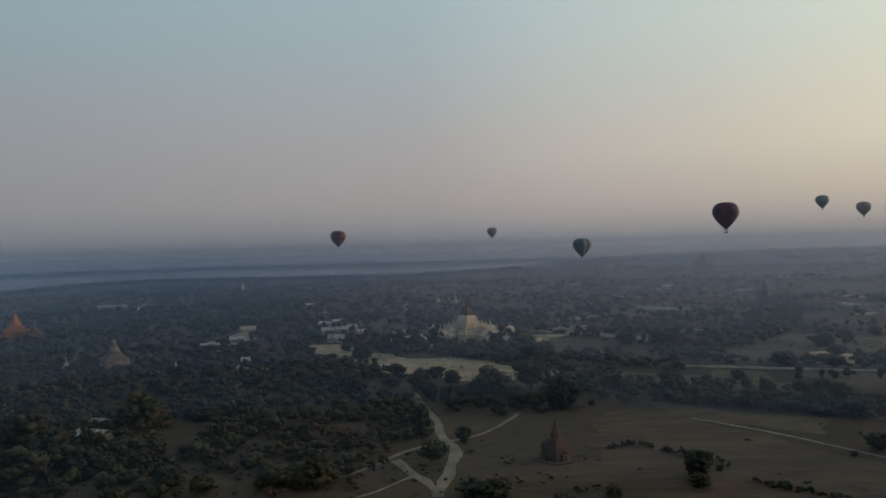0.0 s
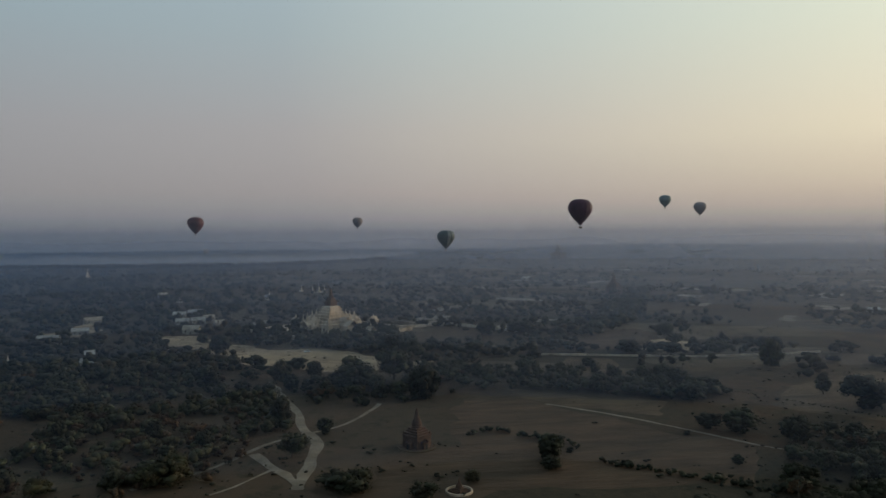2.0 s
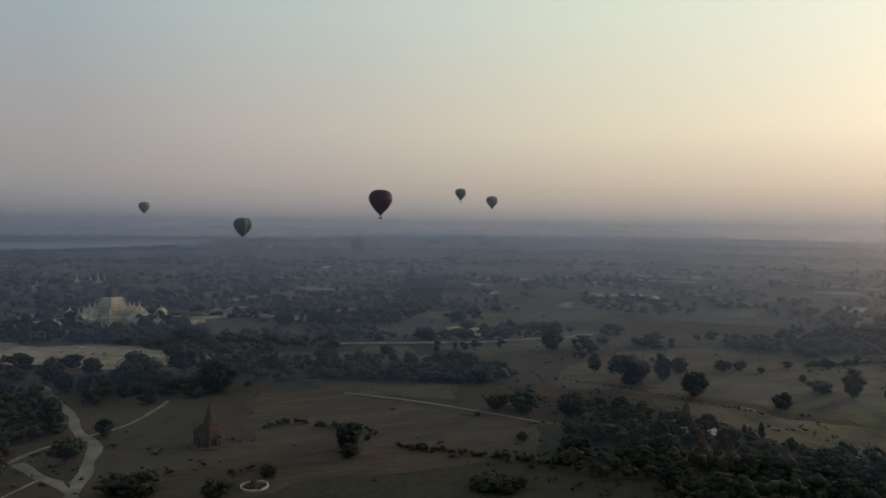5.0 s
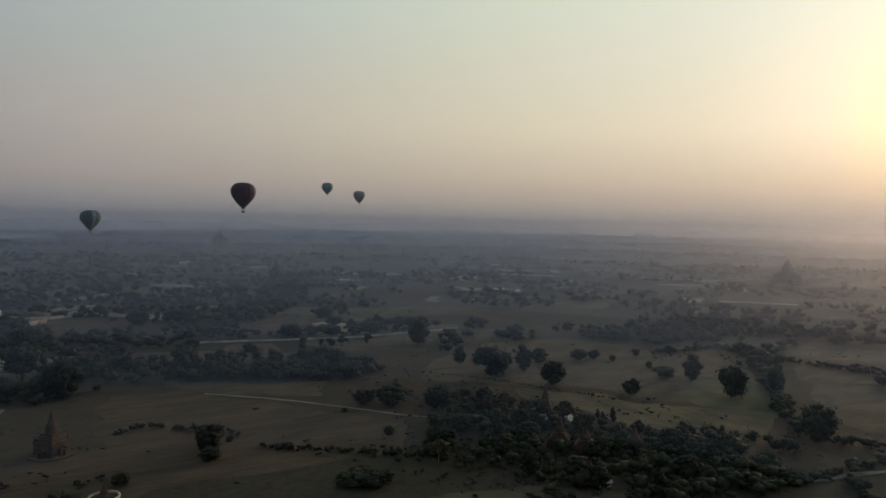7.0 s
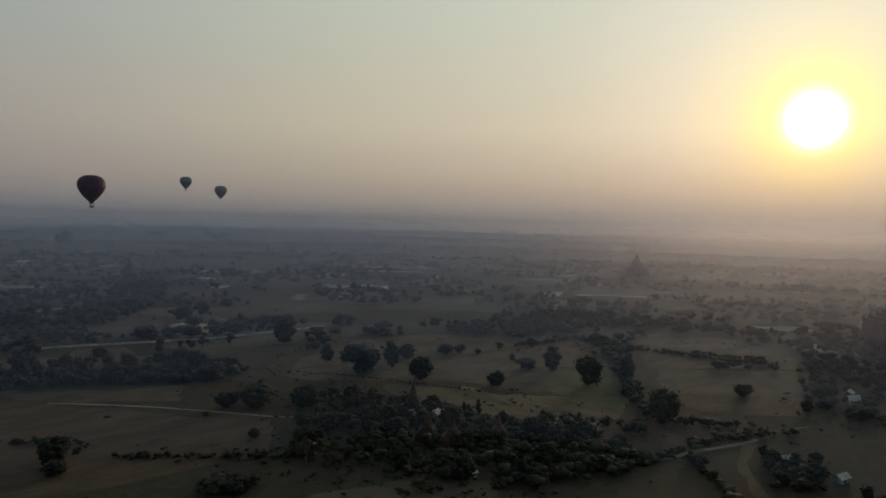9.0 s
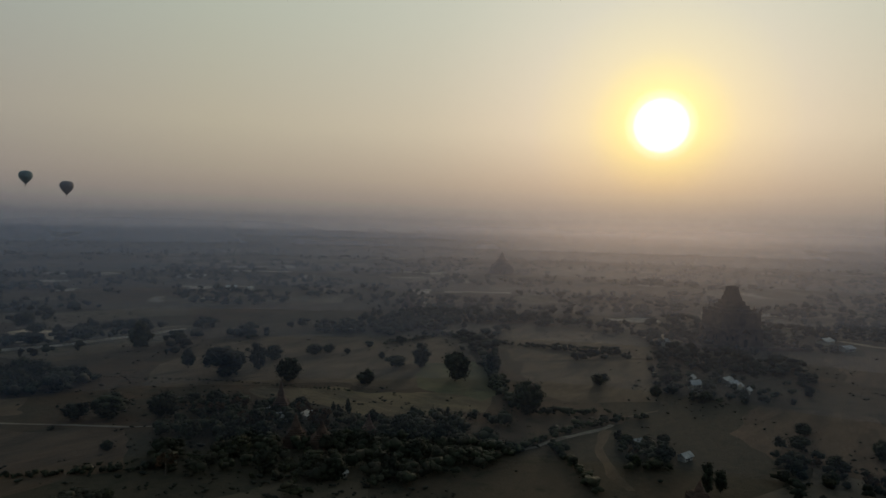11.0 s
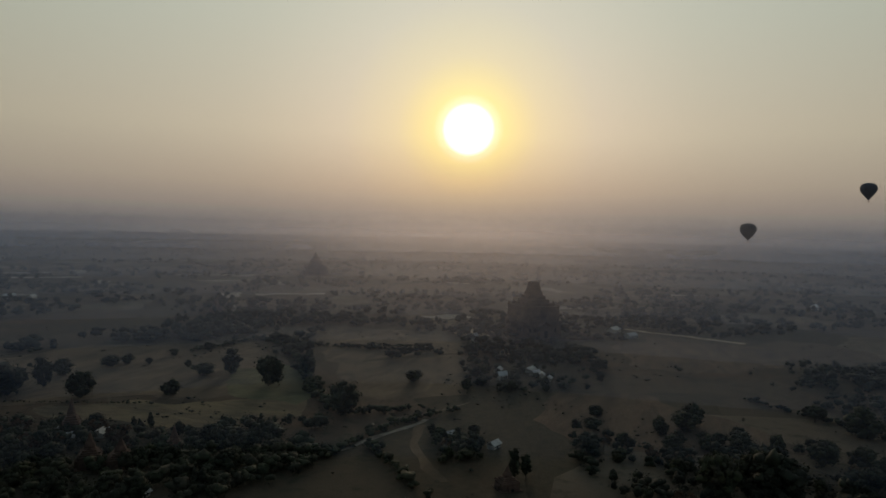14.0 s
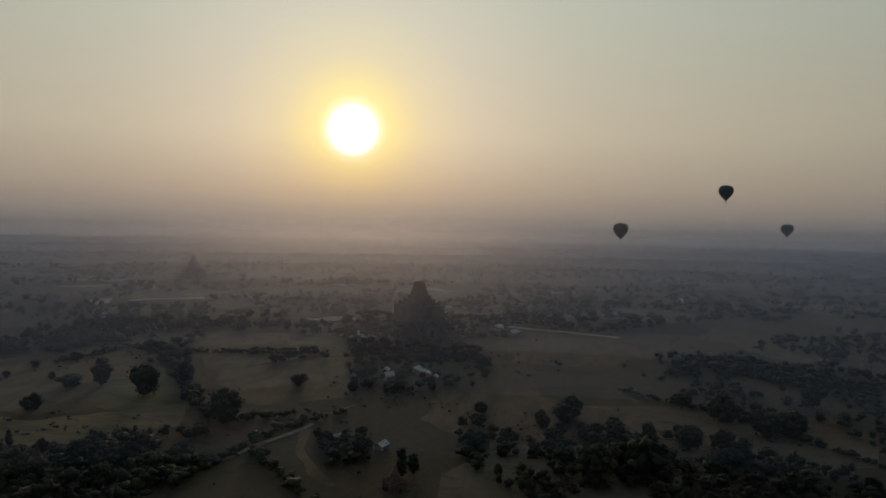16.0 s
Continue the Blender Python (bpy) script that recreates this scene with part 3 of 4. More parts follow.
for spot in [(141.3, 243.8, 6.2, 11.8), (147.2, 236.5, 7.1, 14.0), (155.6, 239.3, 5.7, 10.5), (150.0, 249.7, 4.8, 12.2), (67.4, 292.6, 6.5, 10.0), (16.5, 292.3, 11.3, 17.1), (21.7, 299.6, 7.5, 10.1), (12.9, 297.0, 8.9, 22.4), (19.2, 289.0, 8.7, 14.6), (44.2, 279.1, 8.1, 14.2), (147.9, 241.2, 6.2, 21.4), (191.7, 338.0, 3.1, 4.5), (393.4, 420.7, 3.7, 4.7), (508.1, 292.7, 3.8, 5.7), (121.7, 321.7, 4.0, 4.6)]:
    tree(*spot, "bush", RNG, "bushes in the fields")

for spot in [(-229.1, 384.3, 24.8, 29.0), (-194.9, 352.2, 20.8, 24.6), (-193.6, 319.7, 22.6, 27.6), (-172.1, 337.4, 14.7, 18.6), (-183.1, 426.8, 23.8, 26.3), (-58.9, 316.4, 14.1, 18.7), (-68.8, 508.6, 18.3, 20.7), (-18.9, 521.9, 16.8, 16.8), (4.0, 540.0, 11.9, 13.0), (178.2, 713.5, 14.8, 21.1), (60.3, 511.3, 24.0, 33.2), (30.9, 495.8, 21.1, 28.1)]:
    tree(*spot, "flat" if spot[3] > spot[2] * 1.35 else "round", RNG)
for spot in [(391.9, -2.2, 8.1, 7.7), (403.6, -13.8, 8.3, 11.2), (369.9, -11.2, 7.0, 9.1), (376.5, -23.4, 6.5, 8.0), (375.7, -30.8, 7.2, 8.7), (384.6, -40.2, 8.7, 10.1), (300.9, -24.9, 19.9, 17.7), (307.2, -47.6, 20.5, 23.3), (324.5, -39.6, 14.3, 13.6), (358.2, -73.8, 13.3, 15.0), (416.4, -103.9, 16.5, 20.9), (389.3, -118.3, 15.7, 19.9), (393.4, -132.4, 14.2, 16.9), (441.4, -85.6, 10.7, 14.6)]:
    tree(*spot, "flat" if spot[3] > spot[2] * 1.35 else "round", RNG)


def inside(x, y, ring):
    ok = False
    for i in range(len(ring)):
        (a, b), (c, d) = ring[i], ring[i - 1]
        if (b > y) != (d > y) and x < (c - a) * (y - b) / (d - b) + a:
            ok = not ok
    return ok


def spots_in(ring, count, rng, gap):
    """Random places in a ring of corners, kept apart."""
    xs, ys = [p[0] for p in ring], [p[1] for p in ring]
    out, tries = [], 0
    while len(out) < count and tries < count * 60:
        tries += 1
        x, y = rng.uniform(min(xs), max(xs)), rng.uniform(min(ys), max(ys))
        if inside(x, y, ring) and all((x - a) ** 2 + (y - b) ** 2 > gap * gap for a, b in out):
            out.append((x, y))
    return out


def wood(ring, count, low, high, rng, gap=7.0, dry=0.12, group="trees of the woods"):
    for x, y in spots_in(ring, count, rng, gap):
        h = rng.uniform(low, high)
        kind = rng.choice(["round", "round", "flat", "tall", "bare"], p=[0.5 - dry / 2, 0.2, 0.15, 0.15 - dry / 2, dry])
        tree(x, y, h, h * rng.uniform(0.8, 1.25), kind, rng, group)


wood([(-449, 721), (-295, 633), (-159, 540), (-97, 418), (-56, 471), (-41, 525), (-21, 467), (-31, 376), (-56, 302), (-188, 298)], 75, 6, 12, RNG, 11, 0.25)
wood([(-81, 601), (-24, 523), (4, 519), (65, 493), (99, 575), (122, 504), (106, 453), (44, 437), (12, 407), (-0, 449), (-30, 523)], 22, 7, 12, RNG, 10, 0.2)
wood([(-129, 667), (-43, 811), (102, 761), (94, 602), (-16, 688), (-85, 723)], 26, 10, 16, RNG, 13, 0.04, "trees round the white temple")
wood([(74, 539), (167, 523), (229, 488), (271, 427), (250, 394), (202, 424), (125, 467), (80, 476)], 20, 9, 14, RNG, 12, 0.1)
wood([(250, 304), (293, 313), (295, 265), (283, 234), (213, 175), (193, 190), (211, 243)], 15, 7, 12, RNG, 8, 0.25)
wood([(252, 341), (276, 318), (292, 273), (296, 210), (317, 166), (289, 151), (252, 163), (218, 176), (182, 247)], 26, 7, 12, RNG, 9, 0.1)
wood([(559, 160), (634, 89), (560, 30), (476, 36), (443, 78), (443, 123)], 12, 6, 9, RNG, 14, 0.05)
wood([(341, 112), (349, 87), (312, 75), (296, 86)], 8, 5, 8, RNG, 7, 0.05)
wood([(382, 45), (351, -3), (384, -73), (361, -104), (323, -147), (295, -135), (271, -3), (311, 29)], 22, 6, 11, RNG, 10, 0.1)


def clump_stuff(name, rows, mat, label, lumps=3, leaves=0, category="trees", ball=ICO1, grain=0.22, leaf=1.0, core=0.9):
    """Far trees and hedges as one body of many small clumps. rows: x, y, height, width."""
    rows = np.asarray(rows, dtype=float)
    V, F = [], []
    n = 0
    base, face = ball
    for x, y, h, w in rows:
        for i in range(lumps):
            a, r = RNG.uniform(0, 6.28), RNG.uniform(0.0, 0.36) * w
            s = np.array((w * RNG.uniform(0.20, 0.42), w * RNG.uniform(0.20, 0.42), h * RNG.uniform(0.18, 0.38))) * core
            v = base * s * (1 + grain * RNG.normal(size=(len(base), 1)))
            v = v + (x + r * math.cos(a), y + r * math.sin(a), h * RNG.uniform(0.26, 0.66))
            v[:, 2] = np.maximum(v[:, 2], -0.2)
            V.append(v)
            F.append(face + n)
            n += len(v)
        if leaves:
            d = RNG.normal(size=(leaves, 3))
            d /= np.linalg.norm(d, axis=1, keepdims=True)
            swell = RNG.uniform(0.55, 1.12, (leaves, 1)) * (1 + 0.22 * np.sin(d[:, :1] * 4 + x) * np.cos(d[:, 1:2] * 5 + y))
            q = np.array((x, y, h * 0.5)) + d * np.array((w * 0.5, w * 0.5, h * 0.46)) * swell
            q[:, 2] = np.maximum(q[:, 2], 0.15)
            s = RNG.uniform(0.02, 0.06, (leaves, 1)) * (w + h) * leaf * 0.6
            a, c = RNG.normal(size=(leaves, 3)), RNG.normal(size=(leaves, 3))
            tri = np.stack((q, q + a * s, q + c * s), axis=1).reshape(-1, 3)
            V.append(tri)
            F.append(np.arange(len(tri)).reshape(-1, 3) + n)
            n += len(tri)
    me = np_mesh(name, np.concatenate(V), np.concatenate(F), mat)
    return tagged(new(name, me), label, category, "", "stuff")


def hedge(pts, low, high, label, fill=0.85):
    rows = []
    for q in smooth_line(pts, 1.7):
        if RNG.random() < fill and noise.noise(q * 0.03) > -0.42:
            h = RNG.uniform(low, high) * (1 + 0.8 * max(0, noise.noise(q * 0.05)))
            rows.append((q.x + RNG.normal() * 0.9, q.y + RNG.normal() * 0.9, h, h * RNG.uniform(0.9, 1.7)))
    clump_stuff("hedge", rows, LEAF, label, 3, 14, "hedge")


hedge([(82, 362), (97, 366), (108, 353), (125, 338), (130, 319), (143, 299), (154, 284), (180, 264)], 1.5, 3.6, "uneven dark scrub hedge across the field")
hedge([(123, 321), (134, 302), (153, 285), (175, 262), (191, 251), (203, 237)], 1.5, 3.4, "uneven dark scrub hedge across the field")
hedge([(480, 253), (429, 220), (369, 176), (367, 151), (390, 128)], 2.5, 6.0, "tall dark hedge with small trees")
hedge([(266, 151), (297, 140), (326, 137), (363, 125), (391, 108)], 2.0, 5.0, "dark hedge beside a dusty track")
hedge([(314, 130), (293, 112), (277, 98), (262, 83)], 2.0, 5.0, "dark hedge running down to the copse")
hedge([(484, -55), (457, -80), (427, -112), (391, -131), (346, -157)], 2.0, 5.0, "dark hedge at the edge of a ploughed field")
hedge([(562, 263), (560, 222), (573, 180), (600, 153)], 2.0, 4.5, "dark hedge between brown fields")
hedge([(471, 361), (518, 351), (563, 341), (519, 285), (388, 197)], 2.0, 5.5, "dark hedge round the stubble field")
hedge([(269, 430), (294, 390), (316, 347), (329, 307), (342, 277)], 0.7, 1.6, "thin dark field boundary")
hedge([(562, 299), (555, 262), (571, 231), (589, 190)], 2.0, 4.5, "dark hedge between brown fields")


def far_spots():
    """Places of the woods towards the horizon, thick near the river, in belts and clumps elsewhere."""
    rows = []
    clear = [[(313, 633), (349, 652), (354, 625), (340, 578), (311, 581), (290, 595)], [(196, 593), (222, 585), (254, 574), (288, 562), (320, 553), (358, 550), (400, 548), (439, 550), (411, 515), (374, 513), (335, 515), (299, 517), (269, 526), (238, 537), (208, 547), (183, 555)], [(792, 35), (776, 4), (763, -30), (746, -63), (738, -81), (657, -72), (665, -56), (680, -27), (691, 4), (705, 31)], [(277, 383), (312, 425), (402, 466), (480, 453), (527, 393), (570, 337), (495, 275), (401, 211), (367, 251), (341, 306), (314, 335)], [(309, 330), (334, 299), (360, 246), (392, 206), (347, 179), (326, 206), (306, 233), (309, 267), (291, 295)], [(542, 286), (670, 321), (682, 277), (652, 172), (576, 157), (526, 208), (490, 235)], [(493, 231), (566, 149), (512, 128), (430, 117), (410, 139), (401, 172), (443, 205)], [(691, 45), (725, -59), (693, -130), (569, -56), (562, 10)], [(-153, 777), (-110, 782), (-54, 685), (6, 667), (64, 613), (61, 581), (41, 549), (5, 560), (-42, 590), (-76, 643), (-125, 694)], [(-259, 755), (-279, 829), (-261, 856), (-265, 961), (-248, 944), (-229, 829), (-234, 750)], [(241, 635), (315, 722), (356, 730), (342, 655), (306, 608), (256, 602)], [(468, 57), (471, 3), (424, -44), (377, -79), (370, -60), (350, 2), (356, 40), (417, 67)], [(212, 572), (247, 555), (236, 498), (201, 493), (188, 513)]]
    river = NEAR_BANK + [(200, 5200), (-4200, 4900), (-5000, 900)]
    tries = 0
    while len(rows) < 12500 and tries < 120000:
        tries += 1
        r = 560 * (4950 / 560) ** RNG.random()
        az = RNG.uniform(-38, 122)
        x, y = r * math.sin(radians(az)), r * math.cos(radians(az))
        n = noise.noise(Vector((x * 0.0075, y * 0.0075, 3.3))) + 0.55 * noise.noise(Vector((x * 0.022, y * 0.022, 8.1)))
        limit = -0.40 if az < -2 else (-0.22 if az < 22 else -0.05)
        if r > 2600:
            limit -= 0.25
        if n < limit or inside(x, y, river) or any(inside(x, y, c) for c in clear):
            continue
        h = RNG.uniform(5, 12)
        rows.append((x, y, h, h * RNG.uniform(0.9, 1.7)))
    return rows


FAR = far_spots()
clump_stuff("far_woods", FAR, LEAF_FAR, "hazy dark woods and tree belts over the plain", 3, 18, core=0.8)


def wood_stuff(ring, count, low, high, label, gap=6, near=False, mat=LEAF, edge=-0.25):
    rows = []
    for x, y in spots_in(ring, count, RNG, gap):
        if near and noise.noise(Vector((x * 0.03, y * 0.03, 2.0))) < edge:
            continue
        h = RNG.uniform(low, high)
        rows.append((x, y, h, h * RNG.uniform(0.9, 1.5)))
    if near:
        clump_stuff("woodland", rows, mat, label, 7, 260, grain=0.26, leaf=0.75, core=0.72)
    else:
        clump_stuff("woodland", rows, mat, label, 4, 16)


wood_stuff([(-449, 721), (-295, 633), (-159, 540), (-97, 418), (-56, 471), (-41, 525), (-21, 467), (-31, 376), (-56, 302), (-188, 298)], 520, 4, 9, "dense dark woodland with dry undergrowth", 6, True, edge=-0.2)
wood_stuff([(-449, 721), (-295, 633), (-159, 540), (-97, 418), (-56, 471), (-41, 525), (-21, 467), (-31, 376), (-56, 302), (-188, 298)], 260, 2, 6, "dry brown undergrowth between dark trees", 7, True, LEAF_DRY, -0.3)
wood_stuff([(-81, 601), (-24, 523), (4, 519), (65, 493), (99, 575), (122, 504), (106, 453), (44, 437), (12, 407), (-0, 449), (-30, 523)], 70, 4, 9, "dark thicket beside the dusty track", 6, True)
wood_stuff([(-129, 667), (-43, 811), (102, 761), (94, 602), (-16, 688), (-85, 723)], 80, 7, 14, "dense trees before the white temple", 8, True)
wood_stuff([(74, 539), (167, 523), (229, 488), (271, 427), (250, 394), (202, 424), (125, 467), (80, 476)], 150, 5, 11, "dark belt of trees across the fields", 7, True)
wood_stuff([(250, 304), (293, 313), (295, 265), (283, 234), (213, 175), (193, 190), (211, 243)], 40, 3, 7, "thicket round brick shrines", 5, True)
wood_stuff([(252, 341), (276, 318), (292, 273), (296, 210), (317, 166), (289, 151), (252, 163), (218, 176), (182, 247)], 170, 4, 9, "dense dark thicket", 6, True)
wood_stuff([(559, 160), (634, 89), (560, 30), (476, 36), (443, 78), (443, 123)], 80, 3.5, 7.5, "dark trees about the settlement", 8, True)
wood_stuff([(341, 112), (349, 87), (312, 75), (296, 86)], 40, 3, 6, "round copse of dark scrub", 5, True)
wood_stuff([(382, 45), (351, -3), (384, -73), (361, -104), (323, -147), (295, -135), (271, -3), (311, 29)], 190, 3, 8, "patchy dark scrub woodland", 6, True)

wood_stuff([(-207, 625), (-154, 644), (-85, 647), (-37, 536), (-14, 437), (-11, 391), (-26, 372), (-57, 429), (-100, 415), (-145, 434)], 190, 5, 10, "dark woodland beside the sandy clearing", 6, True, edge=-0.3)
wood_stuff([(-207, 625), (-154, 644), (-85, 647), (-37, 536), (-14, 437), (-11, 391), (-26, 372), (-57, 429), (-100, 415), (-145, 434)], 90, 3, 6, "dry brown undergrowth between dark trees", 6, True, LEAF_DRY, -0.3)
wood_stuff([(-130, 419), (-70, 424), (-26, 361), (-42, 313), (-75, 309), (-105, 327)], 60, 3, 6, "dry brown undergrowth between dark trees", 6, True, LEAF_DRY, -0.3)
wood_stuff([(275, 222), (322, 202), (339, 169), (289, 140), (238, 145), (222, 166)], 75, 5, 10, "dense dark thicket", 6, True, edge=-0.4)
wood_stuff([(-340, 543), (-259, 496), (-159, 378), (-146, 309), (-197, 313)], 60, 5, 10, "dense dark woodland with dry undergrowth", 6, True, edge=-0.4)


wood_stuff([(-923, 1486), (-857, 2143), (-299, 1670), (-74, 1077), (-133, 740), (-176, 543), (-295, 633), (-427, 684)], 560, 6, 13, "dense dark woodland between old shrines", 7, True)
wood_stuff([(594, -58), (642, -149), (549, -248), (346, -157), (397, -133), (450, -98)], 260, 3, 8, "dark scrubby woodland", 6, True, edge=-0.1)
wood_stuff([(582, 455), (747, 453), (673, 352), (586, 361), (529, 407)], 110, 6, 12, "belt of dark trees")
wood_stuff([(257, 660), (427, 960), (624, 1244), (433, 880), (315, 708)], 120, 8, 14, "belt of dark trees towards a shrine")
wood_stuff([(721, 195), (850, 208), (933, 109), (808, 63), (721, 102), (688, 156)], 50, 3.5, 7.5, "trees at the foot of the great brick temple")


def scrub():
    """Low dry bushes strewn over the near ground."""
    rows = []
    while len(rows) < 3400:
        r, az = 215 * (1050 / 215) ** RNG.random(), RNG.uniform(-38, 122)
        x, y = r * math.sin(radians(az)), r * math.cos(radians(az))
        n = noise.noise(Vector((x * 0.012, y * 0.012, 5.5))) + 0.5 * noise.noise(Vector((x * 0.05, y * 0.05, 1.5)))
        if RNG.random() > 0.02 + 2.6 * max(0, n - 0.12) + (0.25 if az < 0 else 0):
            continue
        h = RNG.uniform(0.4, 1.9)
        rows.append((x, y, h, h * RNG.uniform(1.2, 2.8)))
    clump_stuff("scrub", rows, LEAF_FAR, "low dry scrub strewn over the plain", 2, 6, "scrub")


scrub()

bank_rows = []
for q_ in smooth_line(NEAR_BANK[1:9], 7):
    for k_ in range(3):
        bank_rows.append((q_.x + RNG.normal() * 14 + 18, q_.y + RNG.normal() * 14 - 26, RNG.uniform(8, 17), RNG.uniform(10, 22)))
clump_stuff("riverside_woods", bank_rows, LEAF_FAR, "dark line of trees along the river bank", 4, 10)


def far_hills():
    """A low wooded rise that closes the plain."""
    b, n = Build(), 150
    vs = []
    for r, k in ((4200, -0.02), (4420, 0.45), (4640, 0.9), (4760, 1.0), (4940, 0.6)):
        for i in range(n + 1):
            az = 8 + 120 * i / n
            top = 4 + 26 * min(1, max(0, (az - 12) / 12)) - 10 * min(1, max(0, (az - 85) / 25))
            top += 4 * noise.noise(Vector((az * 0.12, 0.3, 0))) + 3 * noise.noise(Vector((az * 0.6, 1.3, 0))) + 1.5 * noise.noise(Vector((az * 2.6, 2.3, 0)))
            vs.append((r * math.sin(radians(az)), r * math.cos(radians(az)), top * k))
    b.add(vs, [(j * (n + 1) + i, j * (n + 1) + i + 1, (j + 1) * (n + 1) + i + 1, (j + 1) * (n + 1) + i) for j in range(4) for i in range(n)])
    structure("backdrop_hills", b.mesh("backdrop_hills", LEAF_FAR), "low dim wooded rise along the horizon", "hills")


far_hills()

# far edge of the plain: a line of woods closing the view
edge_rows = []
for i_ in range(1500):
    a_ = RNG.uniform(8, 118)
    r_ = RNG.uniform(3900, 4200)
    edge_rows.append((r_ * math.sin(radians(a_)), r_ * math.cos(radians(a_)), RNG.uniform(8, 14), RNG.uniform(20, 40)))
clump_stuff("far_woods", edge_rows, LEAF_FAR, "dim line of woods along the horizon", 2, 0)

# ---- temples and shrines ----


def bell(w, h, sides=24):
    """A bell-shaped spire profile, w wide and h high."""
    return [(w * 0.50, 0), (w * 0.50, h * 0.05), (w * 0.44, h * 0.06), (w * 0.44, h * 0.11), (w * 0.40, h * 0.12), (w * 0.38, h * 0.20), (w * 0.33, h * 0.30),
            (w * 0.25, h * 0.38), (w * 0.20, h * 0.41), (w * 0.21, h * 0.43), (w * 0.17, h * 0.45), (w * 0.18, h * 0.48), (w * 0.13, h * 0.53), (w * 0.14, h * 0.56),
            (w * 0.09, h * 0.64), (w * 0.095, h * 0.67), (w * 0.05, h * 0.78), (w * 0.055, h * 0.80), (w * 0.02, h * 0.92), (w * 0.004, h)]


def white_temple(x, y, h):
    t = thing("temple", x, y, 0, GRID, 1, "whitewashed stepped temple with porches and a matted brown spire", "temple")
    part("platform", Build().squares([(34, 0), (34, 1.4), (33.4, 1.5), (33.4, 1.9)]), WHITEWASH, t)
    part("main_block", Build().squares([(23, 1.6), (23, 9.5), (23.8, 9.7), (23.8, 10.6), (22.6, 10.8)]), WHITEWASH, t)
    lev = [(19.5, 10.6, 3.0), (15.5, 13.6, 2.8), (12.2, 16.4, 2.8), (9.6, 19.2, 2.8), (8.0, 22.0, 2.8)]
    for r, z, s in lev:
        part("terrace", Build().squares([(r, z), (r, z + s * 0.8), (r + 0.5, z + s * 0.82), (r + 0.5, z + s), (r - 0.8, z + s)]), WHITEWASH, t)
    part("tower", Build().squares([(7.2, 24.6), (7.3, 26), (6.9, 27.5), (5.2, 28.2)]), WHITEWASH, t, "whitewashed foot of the tower")
    part("tower_top", Build().squares([(4.6, 28), (4.7, 30), (4.2, 32.4), (3.4, 34.8), (2.6, 36.8)]), SCAFFOLD, t, "curved tower behind brown bamboo scaffolding")
    part("spire", Build().lathe([(2.4, 36.4), (2.3, 38), (1.9, 40), (1.5, 42), (1.2, 43.6), (0.9, 45), (0.8, h - 1.4), (0.2, h)], sides=16), SCAFFOLD, t, "spire wrapped in brown bamboo matting")
    for z in (28.4, 31.0, 33.6):
        k = 5.1 - (z - 28.4) * 0.24
        part("scaffold_deck", Build().squares([(k, z), (k, z + 0.3)]), SCAFFOLD, t, "brown bamboo scaffold deck")
    for i in range(4):
        a = i * 90
        c, s = math.cos(radians(a)), math.sin(radians(a))
        part("porch", Build().box(29 * c, 29 * s, 1.6, 14, 15, 7.4, a).gable(29 * c, 29 * s, 9.0, 14, 15, 5.5, a, 0.6, 0.5), WHITEWASH, t)
        part("porch_door", Build().box(36.05 * c, 36.05 * s, 1.6, 0.25, 3.4, 5.4, a), DARK, t, "dark arched doorway")
        part("porch_spire", Build().lathe(bell(3.2, 7.5), 33 * c, 33 * s, 14.2, 12), WHITEWASH, t)
        part("ridge", Build().gable(22 * c, 22 * s, 12.5, 10, 9, 4.5, a, 0.3, 0.5), WHITEWASH, t)
        b = math.radians(a + 45)
        for r, z, k in ((30, 10.7, 1.35), (25.4, 13.7, 1.2), (20.0, 16.5, 1.1), (15.6, 19.3, 1.0)):
            part("corner_stupa", Build().lathe(bell(3.0 * k, 6.6 * k), r * math.cos(b), r * math.sin(b), z - 0.1, 12), WHITEWASH, t)
        for u in (-16, -11, 11, 16):
            part("window", Build().box(23.1 * c - u * s, 23.1 * s + u * c, 4.0, 0.3, 1.6, 3.2, a), DARK, t, "dark arched window")
        w = 62
        part("enclosure_wall", Build().box(w * c, w * s, 0, 1.2, 2 * w - 1.4, 3.6, a).box(w * c, w * s, 3.6, 1.7, 2 * w - 1.4, 0.4, a), WHITEWASH, t)
        part("gatehouse", Build().box(w * c, w * s, 0, 8, 9, 6.5, a).gable(w * c, w * s, 6.5, 8, 9, 4.0, a, 0.5, 0.4), WHITEWASH, t, "gabled white gatehouse")
        part("gate_spire", Build().lathe(bell(2.6, 6.0), w * c, w * s, 10.0, 12), WHITEWASH, t)
    return t


